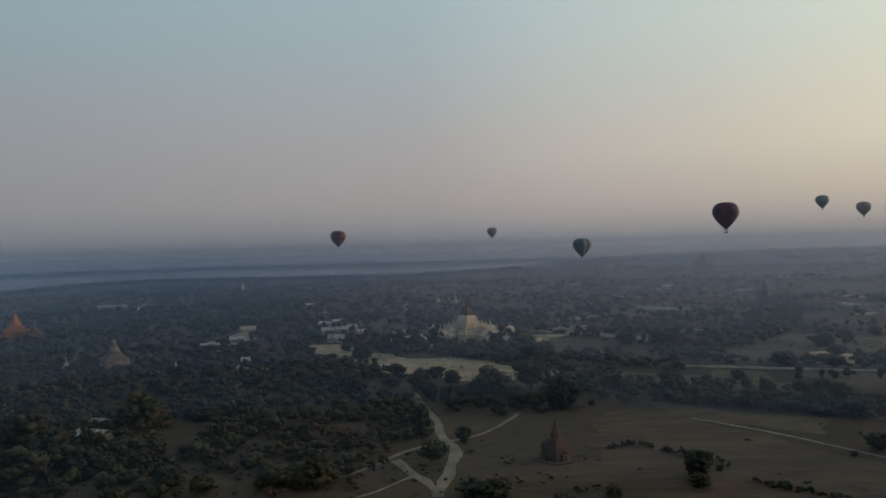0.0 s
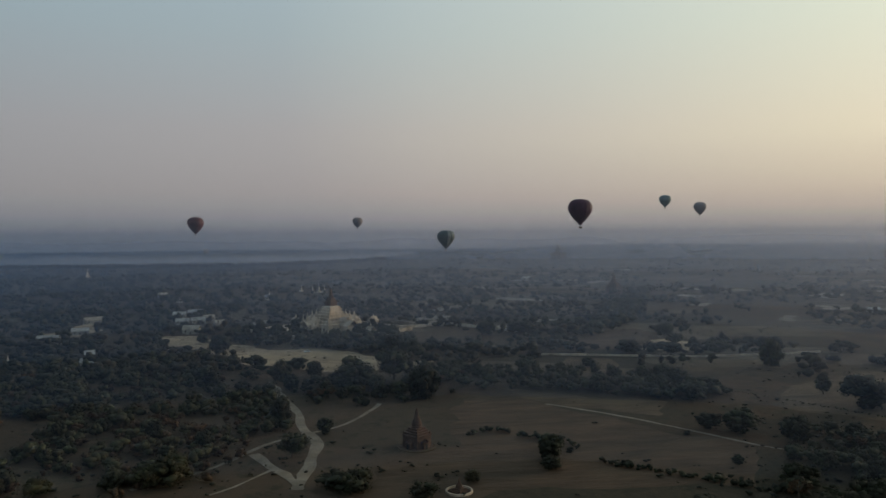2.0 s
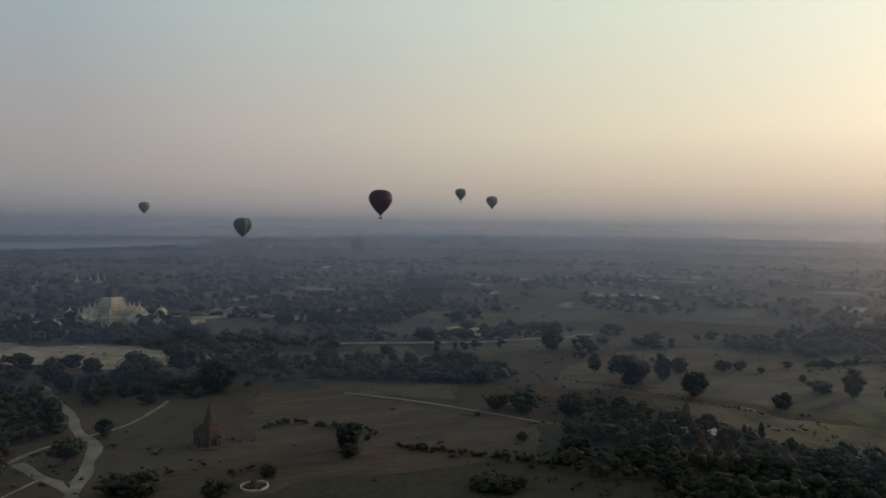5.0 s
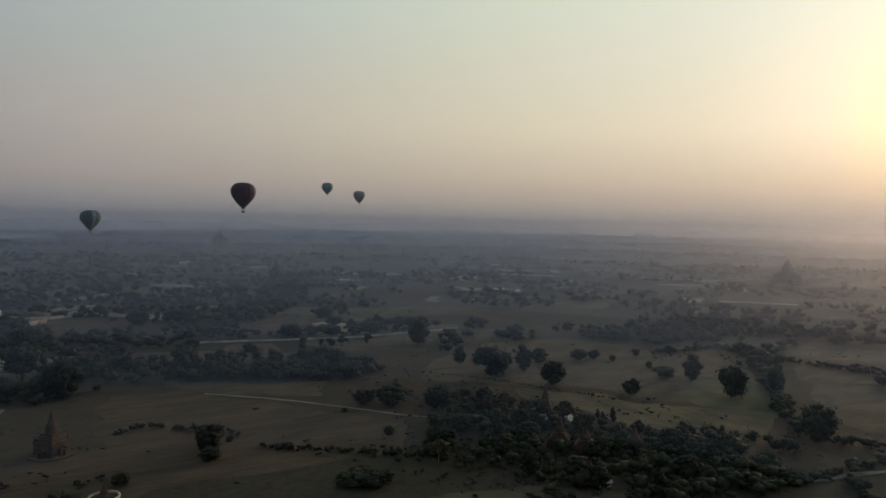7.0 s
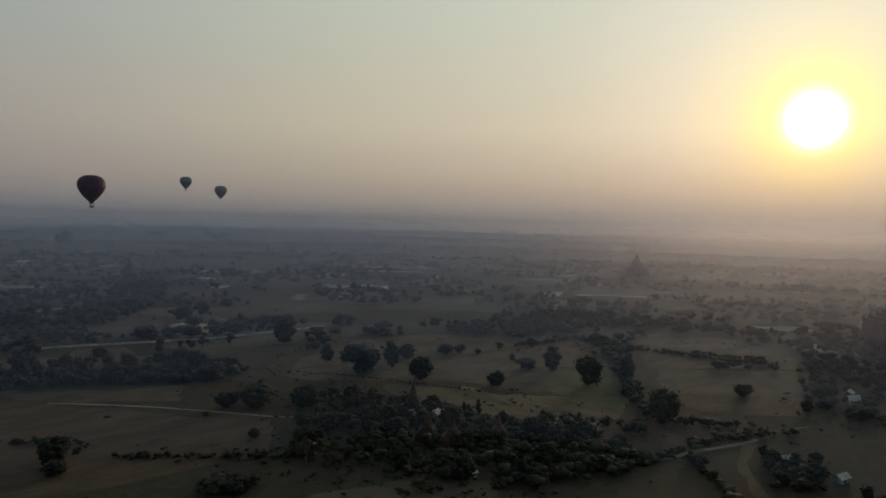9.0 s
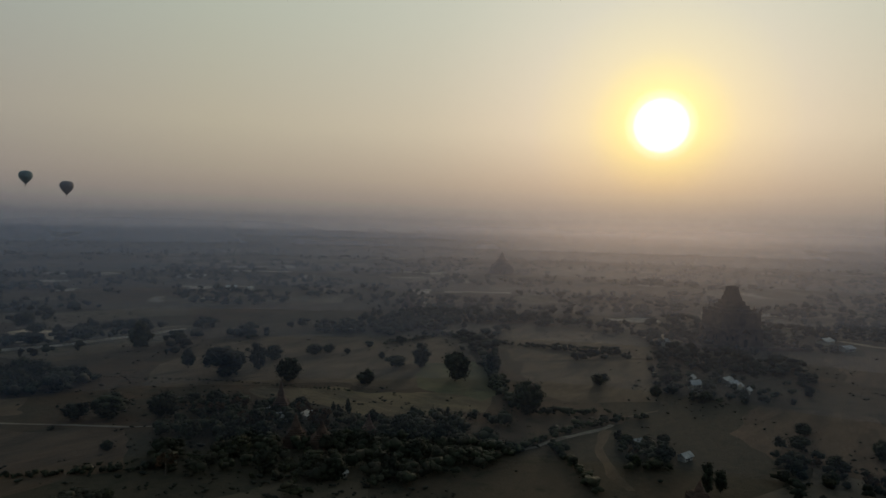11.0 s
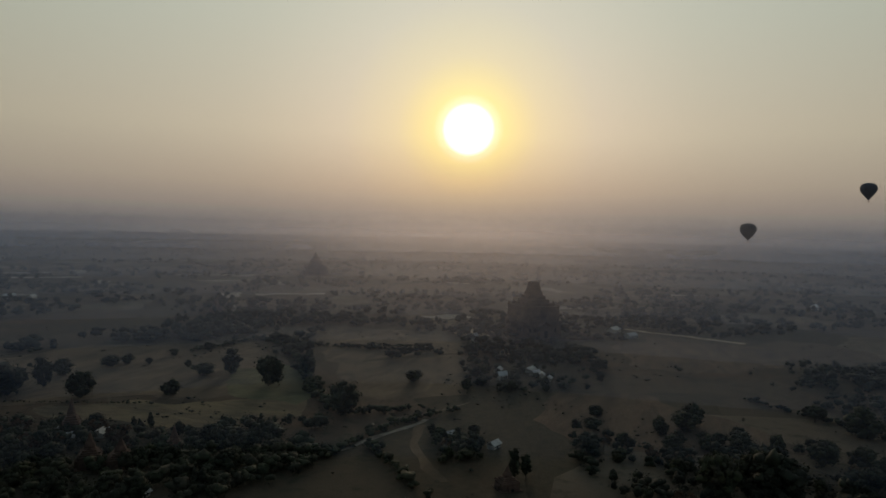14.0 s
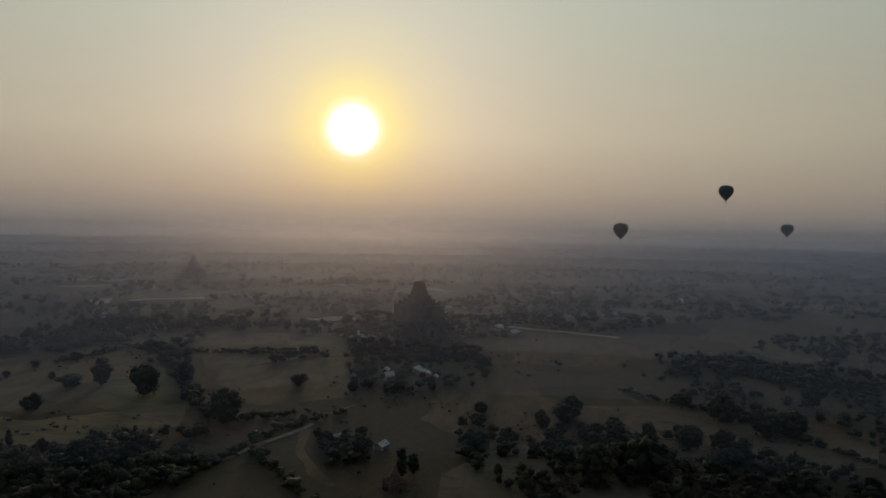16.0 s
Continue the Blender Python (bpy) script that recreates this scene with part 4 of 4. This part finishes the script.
def brick_temple(x, y, h):
    t = thing("temple", x, y, 0, GRID, 1, "massive dark brick stepped temple with a ruined blunt top", "temple")
    part("main_block", Build().squares([(24, 0), (23.6, 14), (24.4, 14.2), (24.4, 15.4), (22.2, 15.6), (21.6, 28), (22.4, 28.2), (22.4, 29.4), (18, 29.6)]), DARKBRICK, t)
    z = 29.4
    for k, s in ((18.2, 3.0), (13.6, 3.2), (10.4, 3.6), (8.0, 4.0), (6.4, 4.2)):
        part("terrace", Build().squares([(k, z), (k - 0.6, z + s * 0.84), (k, z + s * 0.86), (k, z + s), (k - 2, z + s)]), DARKBRICK, t)
        z += s
    b = Build().squares([(5.4, z - 0.2), (5.0, z + 2.4), (4.4, z + 4.6), (4.1, h - 1.6), (3.6, h - 0.5), (2.6, h)])
    b.v = [(p[0] + 0.6 * noise.noise(Vector(p) * 0.3), p[1] + 0.6 * noise.noise(Vector(p) * 0.31 + Vector((4, 0, 0))), p[2]) for p in b.v]
    part("broken_tower", b, DARKBRICK, t, "ruined blunt brick tower")
    for i in range(4):
        a = i * 90
        c, s = math.cos(radians(a)), math.sin(radians(a))
        part("porch", Build().box(27 * c, 27 * s, 0, 9, 14, 11, a).gable(27 * c, 27 * s, 11, 9, 14, 5, a, 0.3, 0.6), DARKBRICK, t)
        part("porch_door", Build().box(31.6 * c, 31.6 * s, 0, 0.3, 4, 7, a), DARK, t, "dark arched doorway")
        q = math.radians(a + 45)
        for rr, zz, k in ((29.5, 29.4, 0.9), (23.6, 32.4, 0.75)):
            part("corner_stupa", Build().lathe(bell(4.2 * k, 6.0 * k), rr * math.cos(q), rr * math.sin(q), zz - 0.2, 10), DARKBRICK, t)
        for u in (-16, -10, 10, 16):
            part("window", Build().box(23.85 * c - u * s, 23.85 * s + u * c, 5, 0.5, 1.8, 3.8, a), DARK, t, "dark arched window")
        part("enclosure_wall", Build().box(52 * c, 52 * s, 0, 1.4, 102, 3.0, a), DARKBRICK, t)
    t.scale = (0.86, 0.86, 1.0)
    return t


def small_pagoda(x, y, h, w, mat, label, rot=GRID, group="old shrines", low=False):
    """A brick shrine: square body with doors and corner spires, stepped roof, bell and spire."""
    t = thing("pagoda", x, y, 0, rot, 1, label, "pagoda", group)
    r = w * 0.40
    part("plinth", Build().squares([(w * 0.5, 0), (w * 0.5, h * 0.025), (w * 0.48, h * 0.03)]), mat, t)
    part("body", Build().squares([(r, h * 0.025), (r * 0.98, h * 0.30), (r * 1.06, h * 0.31), (r * 1.06, h * 0.335), (r * 0.9, h * 0.34)]), mat, t)
    z = h * 0.335
    for k in (0.86, 0.74, 0.62):
        part("terrace", Build().squares([(r * k, z), (r * k * 0.98, z + h * 0.04), (r * k * 1.04, z + h * 0.043), (r * k * 1.04, z + h * 0.055), (r * k * 0.8, z + h * 0.055)]), mat, t)
        z += h * 0.055
    part("bell", Build().lathe([(r * 0.56, z), (r * 0.57, z + h * 0.03), (r * 0.50, z + h * 0.04), (r * 0.50, z + h * 0.09), (r * 0.42, z + h * 0.16), (r * 0.30, z + h * 0.22), (r * 0.27, z + h * 0.24)], sides=20), mat, t)
    part("spire", Build().lathe([(r * 0.29, z + h * 0.235), (r * 0.24, z + h * 0.27), (r * 0.26, z + h * 0.28), (r * 0.18, z + h * 0.33), (r * 0.19, z + h * 0.34), (r * 0.10, z + h * 0.42), (r * 0.03, h * 0.96), (0.02, h)], sides=14), mat, t)
    for i in range(4):
        a = i * 90
        c, s = math.cos(radians(a)), math.sin(radians(a))
        part("porch", Build().box(r * 1.12 * c, r * 1.12 * s, 0, r * 0.36, r * 0.72, h * 0.17, a).gable(r * 1.12 * c, r * 1.12 * s, h * 0.17, r * 0.36, r * 0.72, h * 0.07, a, 0.1, 0.25), mat, t)
        part("doorway", Build().box(r * 1.305 * c, r * 1.305 * s, 0.02 * h, 0.12, r * 0.30, h * 0.12, a), DARK, t, "dark doorway")
        q = radians(a + 45)
        part("corner_stupa", Build().lathe(bell(r * 0.26, h * 0.13), r * 1.28 * math.cos(q), r * 1.28 * math.sin(q), h * 0.332, 10), mat, t)
    return t


def bell_stupa(x, y, h, w, mat, label, group=""):
    """A plain round stupa on a stepped square base."""
    t = thing("stupa", x, y, 0, GRID, 1, label, "stupa", group)
    part("base", Build().squares([(w * 0.5, 0), (w * 0.5, h * 0.08), (w * 0.42, h * 0.085), (w * 0.42, h * 0.16), (w * 0.34, h * 0.165), (w * 0.34, h * 0.22)]), mat, t)
    part("bell", Build().lathe(bell(w * 0.66, h * 0.80)[:8], z=h * 0.2, sides=16), mat, t)
    part("spire", Build().lathe([(r, q) for r, q in bell(w * 0.66, h * 0.80)[7:]], z=h * 0.2, sides=12), mat, t)
    return t


white_temple(24.5, 779.6, 47)
brick_temple(704.6, 119.2, 53)
small_pagoda(51.9, 346.2, 20, 12.5, BRICK, "weathered red-brick pagoda with a tapering spire on a round platform", group="")
px_, py_ = 51.9, 346.2
structure("pavement_platform", Build().lathe([(9.6, -0.1), (9.6, 0.6), (9.0, 0.65), (8.9, 0.36), (0.5, 0.38)], px_, py_, 0, 40).mesh("pavement_platform", STUBBLE), "low round brown platform wall about the pagoda", "platform")
for spot in [(277.4, 270.7, 19.0, 9.5), (244.3, 228.6, 15.4, 11.0), (247.8, 215.8, 13.6, 12.5), (272.0, 207.6, 13.0, 8.5), (281.4, 56.3, 9.6, 9.6)]:
    small_pagoda(spot[0], spot[1], spot[2], spot[3], BRICK, "ruined red-brick shrine hemmed in by trees", group="brick shrines in the trees")
small_pagoda(*(-300.7, 648.4, 29.7, 25.1), OLDPLASTER, "pale stepped pagoda standing among dark trees", group="")
small_pagoda(*(-538.8, 896.7, 36.6, 33.2), ORANGE, "orange brick pagoda rising from the woods", group="orange pagodas")
small_pagoda(*(-511.5, 891.1, 21.2, 21.2), SCAFFOLD, "smaller orange-brown pagoda in the woods", group="orange pagodas")
for spot in [(951.4, 2628.7, 61.9, 53.0), (522.6, 1165.3, 36.4, 24.3), (1342.4, 683.5, 47.7, 50.1), (840.2, 1374.4, 10.2, 10.2), (701.6, 482.7, 17.7, 13.6), (700.7, 480.0, 20.3, 13.5)]:
    small_pagoda(spot[0], spot[1], spot[2], max(spot[3], spot[2] * 0.6), DARKBRICK, "distant temple silhouette in the haze", group="distant temples")
for spot in [(-549.3, 1953.1, 25.7, 9.6), (-545.9, 1276.8, 15.4, 11.0), (-61.0, 1187.5, 15.1, 9.4), (-11.2, 1337.4, 14.8, 6.4), (8.6, 1305.4, 16.6, 7.2), (19.9, 1302.6, 18.5, 7.2), (29.3, 1300.3, 16.5, 6.2), (-197.2, 1176.6, 7.6, 7.6), (-235.8, 624.2, 10.6, 7.4), (-339.8, 639.8, 15.1, 12.7)]:
    bell_stupa(*spot, WHITEWASH, "slender white stupa above the trees", "white stupas")
rs_ = (59.6, 282.5, 7.2, 9.2)
bell_stupa(rs_[0], rs_[1], 6.5, 5.5, BRICK, "small brick stupa inside a low ring wall")
structure("wall_ring", Build().lathe([(5.6, 0), (5.6, 0.8), (5.0, 0.85), (5.0, 0.0)], rs_[0], rs_[1], 0, 28).mesh("wall_ring", WHITEWASH), "low round whitewashed ring wall", "wall")

# ---- houses, sheds, van ----


def house(x, y, length, height, rot, roof, label, group, width=None):
    t = thing("house", x, y, 0, rot, 1, label, "house", group)
    w = width or length * 0.62
    hw = height * 0.6
    part("wall", Build().box(0, 0, 0, length, w, hw), PLASTER, t)
    part("gable_wall", Build().gable(0, 0, hw - 0.1, length - 0.3, w, height - hw, 0, 0, 0.05), PLASTER, t)
    part("roof", Build().gable(0, 0, hw + 0.08, length, w, height - hw, 0, 0.6, 0.18), roof, t)
    for s in (-1, 1):
        part("door", Build().box(0, s * (w / 2 + 0.03), 0, 1.1, 0.12, min(2.1, hw * 0.8)), DARK, t, "dark doorway")
        for u in (-0.3, 0.3):
            part("window", Build().box(u * length, s * (w / 2 + 0.03), hw * 0.4, 1.2, 0.12, hw * 0.35), GLASS, t)
    return t


for i_, (x_, y_, h_, l_) in enumerate([(-201.8, 406.2, 5.9, 19.2), (-204.6, 475.8, 3.8, 12.5), (-215.2, 440.9, 4.0, 9.5)]):
    house(x_, y_, l_, max(h_, 3.4), -18, METALROOF, "long shed with a pale metal roof among trees", "sheds in the woods")
for i_, (x_, y_, h_, l_) in enumerate([(-122.0, 798.1, 9.0, 16.8), (-145.6, 885.4, 7.1, 14.3), (-129.3, 893.3, 7.1, 15.8), (-120.0, 915.0, 7.3, 13.2), (-162.0, 963.3, 7.0, 15.5), (-146.4, 987.1, 7.1, 17.5), (-101.2, 864.5, 6.2, 11.1), (-251.0, 761.5, 7.6, 19.2), (-239.3, 821.4, 6.8, 16.3), (-253.3, 920.8, 7.6, 19.7), (-173.9, 614.8, 7.1, 10.3), (-185.1, 660.4, 6.5, 7.7), (-240.7, 1275.1, 8.2, 14.4), (477.3, 1524.0, 8.9, 20.2), (-62.9, 1188.0, 8.4, 9.4)]):
    house(x_, y_, l_, max(h_, 4.0), (i_ * 53) % 40 - 10, METALROOF if i_ % 3 else PLASTER, "pale village house with a faded roof", "village houses by the temple")
for i_, (x_, y_, h_, l_) in enumerate([(484.4, 102.4, 5.6, 7.2), (506.4, 109.6, 4.2, 6.7), (518.7, 89.1, 3.4, 10.2), (508.1, 83.2, 3.7, 7.5), (502.0, 77.4, 3.7, 5.8), (492.5, 71.2, 3.6, 5.7), (331.4, 73.1, 2.8, 6.2), (339.3, 97.3, 2.3, 4.1), (726.5, 107.5, 7.1, 12.9), (715.1, 114.3, 5.8, 8.1), (755.1, 44.0, 5.5, 15.7), (721.9, 25.3, 5.1, 12.7), (737.9, 141.4, 6.0, 11.9), (632.4, 159.7, 8.3, 7.3)]):
    house(x_, y_, l_, max(h_, 3.5), -40 + (i_ * 37) % 50, METALROOF, "small house with a shiny metal roof", "houses of the settlement")
for i_, (x_, y_, h_, l_) in enumerate([(269.5, 262.8, 4.3, 10.5), (273.4, 277.6, 3.1, 5.8), (226.7, 190.9, 2.9, 4.9), (1111.7, -209.6, 7.2, 12.5), (281.8, 256.9, 3.1, 9.4), (223.4, 185.1, 2.9, 5.8), (717.0, 801.0, 6.0, 13.7), (723.0, 770.1, 5.9, 11.7)]):
    house(x_, y_, l_, max(h_, 3.5), -30 + (i_ * 41) % 60, METALROOF, "small white-roofed house among trees", "houses in the trees")
hx_, hy_, hh_, hl_ = (-623.9, 1380.8, 12.1, 84.0)
house(hx_, hy_, hl_, 7, 12, METALROOF, "long pale hall above dark woods", "", 14)


def van(x, y, rot):
    t = thing("van", x, y, 0, rot, 1, "white minivan parked on the sandy clearing", "van")
    part("body", Build().box(0, 0, 0.45, 4.8, 1.8, 0.85).box(-0.3, 0, 1.3, 3.9, 1.7, 0.75, 0, 0.86), VANPAINT, t)
    for u in (-1.5, 1.5):
        for s in (-1, 1):
            w = part("wheel", Build().lathe([(0.05, -0.12), (0.36, -0.12), (0.36, 0.12), (0.05, 0.12)], sides=14), RUBBER, t)
            w.matrix_basis = pose(u, s * 0.82, 0.36, 90, 0, 0)
    for s in (-1, 1):
        part("side_window", Build().box(-0.3, s * 0.80, 1.42, 3.2, 0.06, 0.45), GLASS, t)
    part("windscreen", Build().box(1.55, 0, 1.36, 0.08, 1.4, 0.5), GLASS, t)
    return t


van(-1.3, 646.0, 15)

# ---- hot-air balloons ----
CLOTH = []
# haze is put into the cloth colours: red, rose dulled; teal, grey lightened
for n_, a_, b_ in (("plum", (0.075, 0.028, 0.05), (0.065, 0.025, 0.046)), ("green", (0.06, 0.085, 0.085), (0.08, 0.11, 0.11)), ("red", (0.12, 0.042, 0.045), (0.10, 0.036, 0.04)),
                   ("rose", (0.22, 0.165, 0.155), (0.19, 0.14, 0.135)), ("teal", (0.19, 0.25, 0.26), (0.17, 0.23, 0.235)), ("grey", (0.30, 0.26, 0.265), (0.27, 0.235, 0.24)),
                   ("slate", (0.06, 0.05, 0.05), (0.05, 0.045, 0.045)), ("navy", (0.035, 0.04, 0.055), (0.045, 0.05, 0.065))):
    CLOTH.append(material("balloon_cloth_" + n_, (a_, b_, a_), 0.5, 0.6, 0.05, island=0.12))
PANEL = material("pale_panel_cloth", ((0.24, 0.25, 0.24), (0.27, 0.28, 0.27), (0.22, 0.23, 0.22)), 0.8, 0.7, 0.0)
WORDS = ("deep plum hot-air balloon with a small basket", "dark green hot-air balloon with a pale panel", "brick-red hot-air balloon with a wicker basket", "pale rose hot-air balloon fading into haze",
         "grey-teal hot-air balloon dim in haze", "dusty grey hot-air balloon dim in haze", "dark brown hot-air balloon against the glow", "dark navy hot-air balloon against the glow")


def balloon(x, y, z, kind, rot):
    """An envelope 20 m wide of bulging gores; z is the height of its middle."""
    t = thing("hot_air_balloon", x, y, z - 13.0, rot, 1, WORDS[kind], "balloon", "hot-air balloons")
    prof = [(0.0, 23.2), (3.4, 23.0), (6.0, 22.2), (8.2, 20.6), (9.5, 18.4), (10.0, 15.9), (9.7, 13.6), (8.8, 11.3), (7.4, 9.0), (5.7, 6.8), (4.0, 4.9), (2.6, 3.5), (1.75, 2.7)]
    gores, steps = 16, 4
    for g in range(gores):
        vs, fs = [], []
        for r, h in prof:
            for j in range(steps + 1):
                a = 2 * math.pi * (g + j / steps) / gores
                k = r * (1 + 0.035 * math.sin(math.pi * j / steps))
                vs.append((k * math.cos(a), k * math.sin(a), h))
        for i in range(len(prof) - 1):
            for j in range(steps):
                o = i * (steps + 1) + j
                fs.append((o, o + steps + 1, o + steps + 2, o + 1))
        part("gore", Build().add(vs, fs), PANEL if kind == 1 and g == 10 else CLOTH[kind], t, "pale cloth panel" if kind == 1 and g == 10 else "", True)
    part("skirt", Build().lathe([(1.75, 2.72), (1.55, 1.9), (1.45, 1.3), (1.42, 1.3), (1.52, 1.9), (1.71, 2.72)], sides=24), CLOTH[kind], t)
    part("burner", Build().lathe([(0.15, 0.15), (0.28, 0.2), (0.28, 0.5), (0.18, 0.6)], 0.3, 0, 0, 10).lathe([(0.15, 0.15), (0.28, 0.2), (0.28, 0.5), (0.18, 0.6)], -0.3, 0, 0, 10).box(0, 0, 0.08, 1.6, 1.2, 0.08), CABLE, t, "steel burner frame")
    basket = part("basket", Build().box(0, 0, -1.7, 2.6, 1.7, 1.15, 0, 1.08), WICKER, t, "woven wicker basket")
    part("rim", Build().box(0, 0.92, -0.58, 2.95, 0.14, 0.12).box(0, -0.92, -0.58, 2.95, 0.14, 0.12).box(1.42, 0, -0.58, 0.14, 1.7, 0.12).box(-1.42, 0, -0.58, 0.14, 1.7, 0.12), RUBBER, basket, "dark padded rim")
    for u in (-1, 1):
        for s in (-1, 1):
            p, q = Vector((u * 1.35, s * 0.88, -0.6)), Vector((u * 1.15, s * 0.95, 1.6))
            d = (q - p).normalized()
            o = d.orthogonal().normalized() * 0.05
            o2 = d.cross(o)
            part("cable", Build().add([p + o, p + o2, p - o, p - o2, q + o, q + o2, q - o, q - o2],
                                      [(0, 1, 5, 4), (1, 2, 6, 5), (2, 3, 7, 6), (3, 0, 4, 7)]), CABLE, t)
    return t


for i_, (x_, y_, z_, k_) in enumerate([(226.8, 572.7, 123.2, 0), (160.6, 827.6, 98.8, 1), (-140.6, 961.8, 118.2, 2), (101.9, 1476.5, 129.2, 3), (624.1, 1174.5, 160.3, 4), (641.5, 1089.1, 144.2, 5), (347.7, 1766.1, 101.0, 3), (994.3, -107.0, 107.9, 6), (1049.3, -255.8, 163.8, 7), (1284.8, -414.4, 114.3, 7), (-935.4, 2425.9, 39.2, 4), (-383.3, 2874.6, 41.5, 5), (-436.8, 3573.4, 33.5, 5), (-333.8, 3283.1, 40.1, 5)]):
    balloon(x_, y_, z_, int(k_), i_ * 47.0)

# ---- the morning haze: imitated by tinted see-through rings round the eye, thicker farther out ----
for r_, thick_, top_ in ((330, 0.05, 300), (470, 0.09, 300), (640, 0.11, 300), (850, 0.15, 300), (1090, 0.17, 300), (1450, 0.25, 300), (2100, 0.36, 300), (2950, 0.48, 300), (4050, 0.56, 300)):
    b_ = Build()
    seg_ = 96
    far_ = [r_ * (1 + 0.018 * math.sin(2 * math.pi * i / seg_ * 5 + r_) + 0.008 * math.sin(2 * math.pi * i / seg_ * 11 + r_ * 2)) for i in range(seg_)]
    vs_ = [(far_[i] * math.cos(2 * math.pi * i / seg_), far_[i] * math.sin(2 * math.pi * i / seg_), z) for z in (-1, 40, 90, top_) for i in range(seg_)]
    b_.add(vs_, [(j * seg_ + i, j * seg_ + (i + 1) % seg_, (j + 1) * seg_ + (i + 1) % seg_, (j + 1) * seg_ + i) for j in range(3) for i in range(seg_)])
    tagged(new("haze", b_.mesh("haze", haze_material("morning_haze", thick_, top_), True)), "tinted see-through shell standing in for morning haze", "haze", "", "stuff")
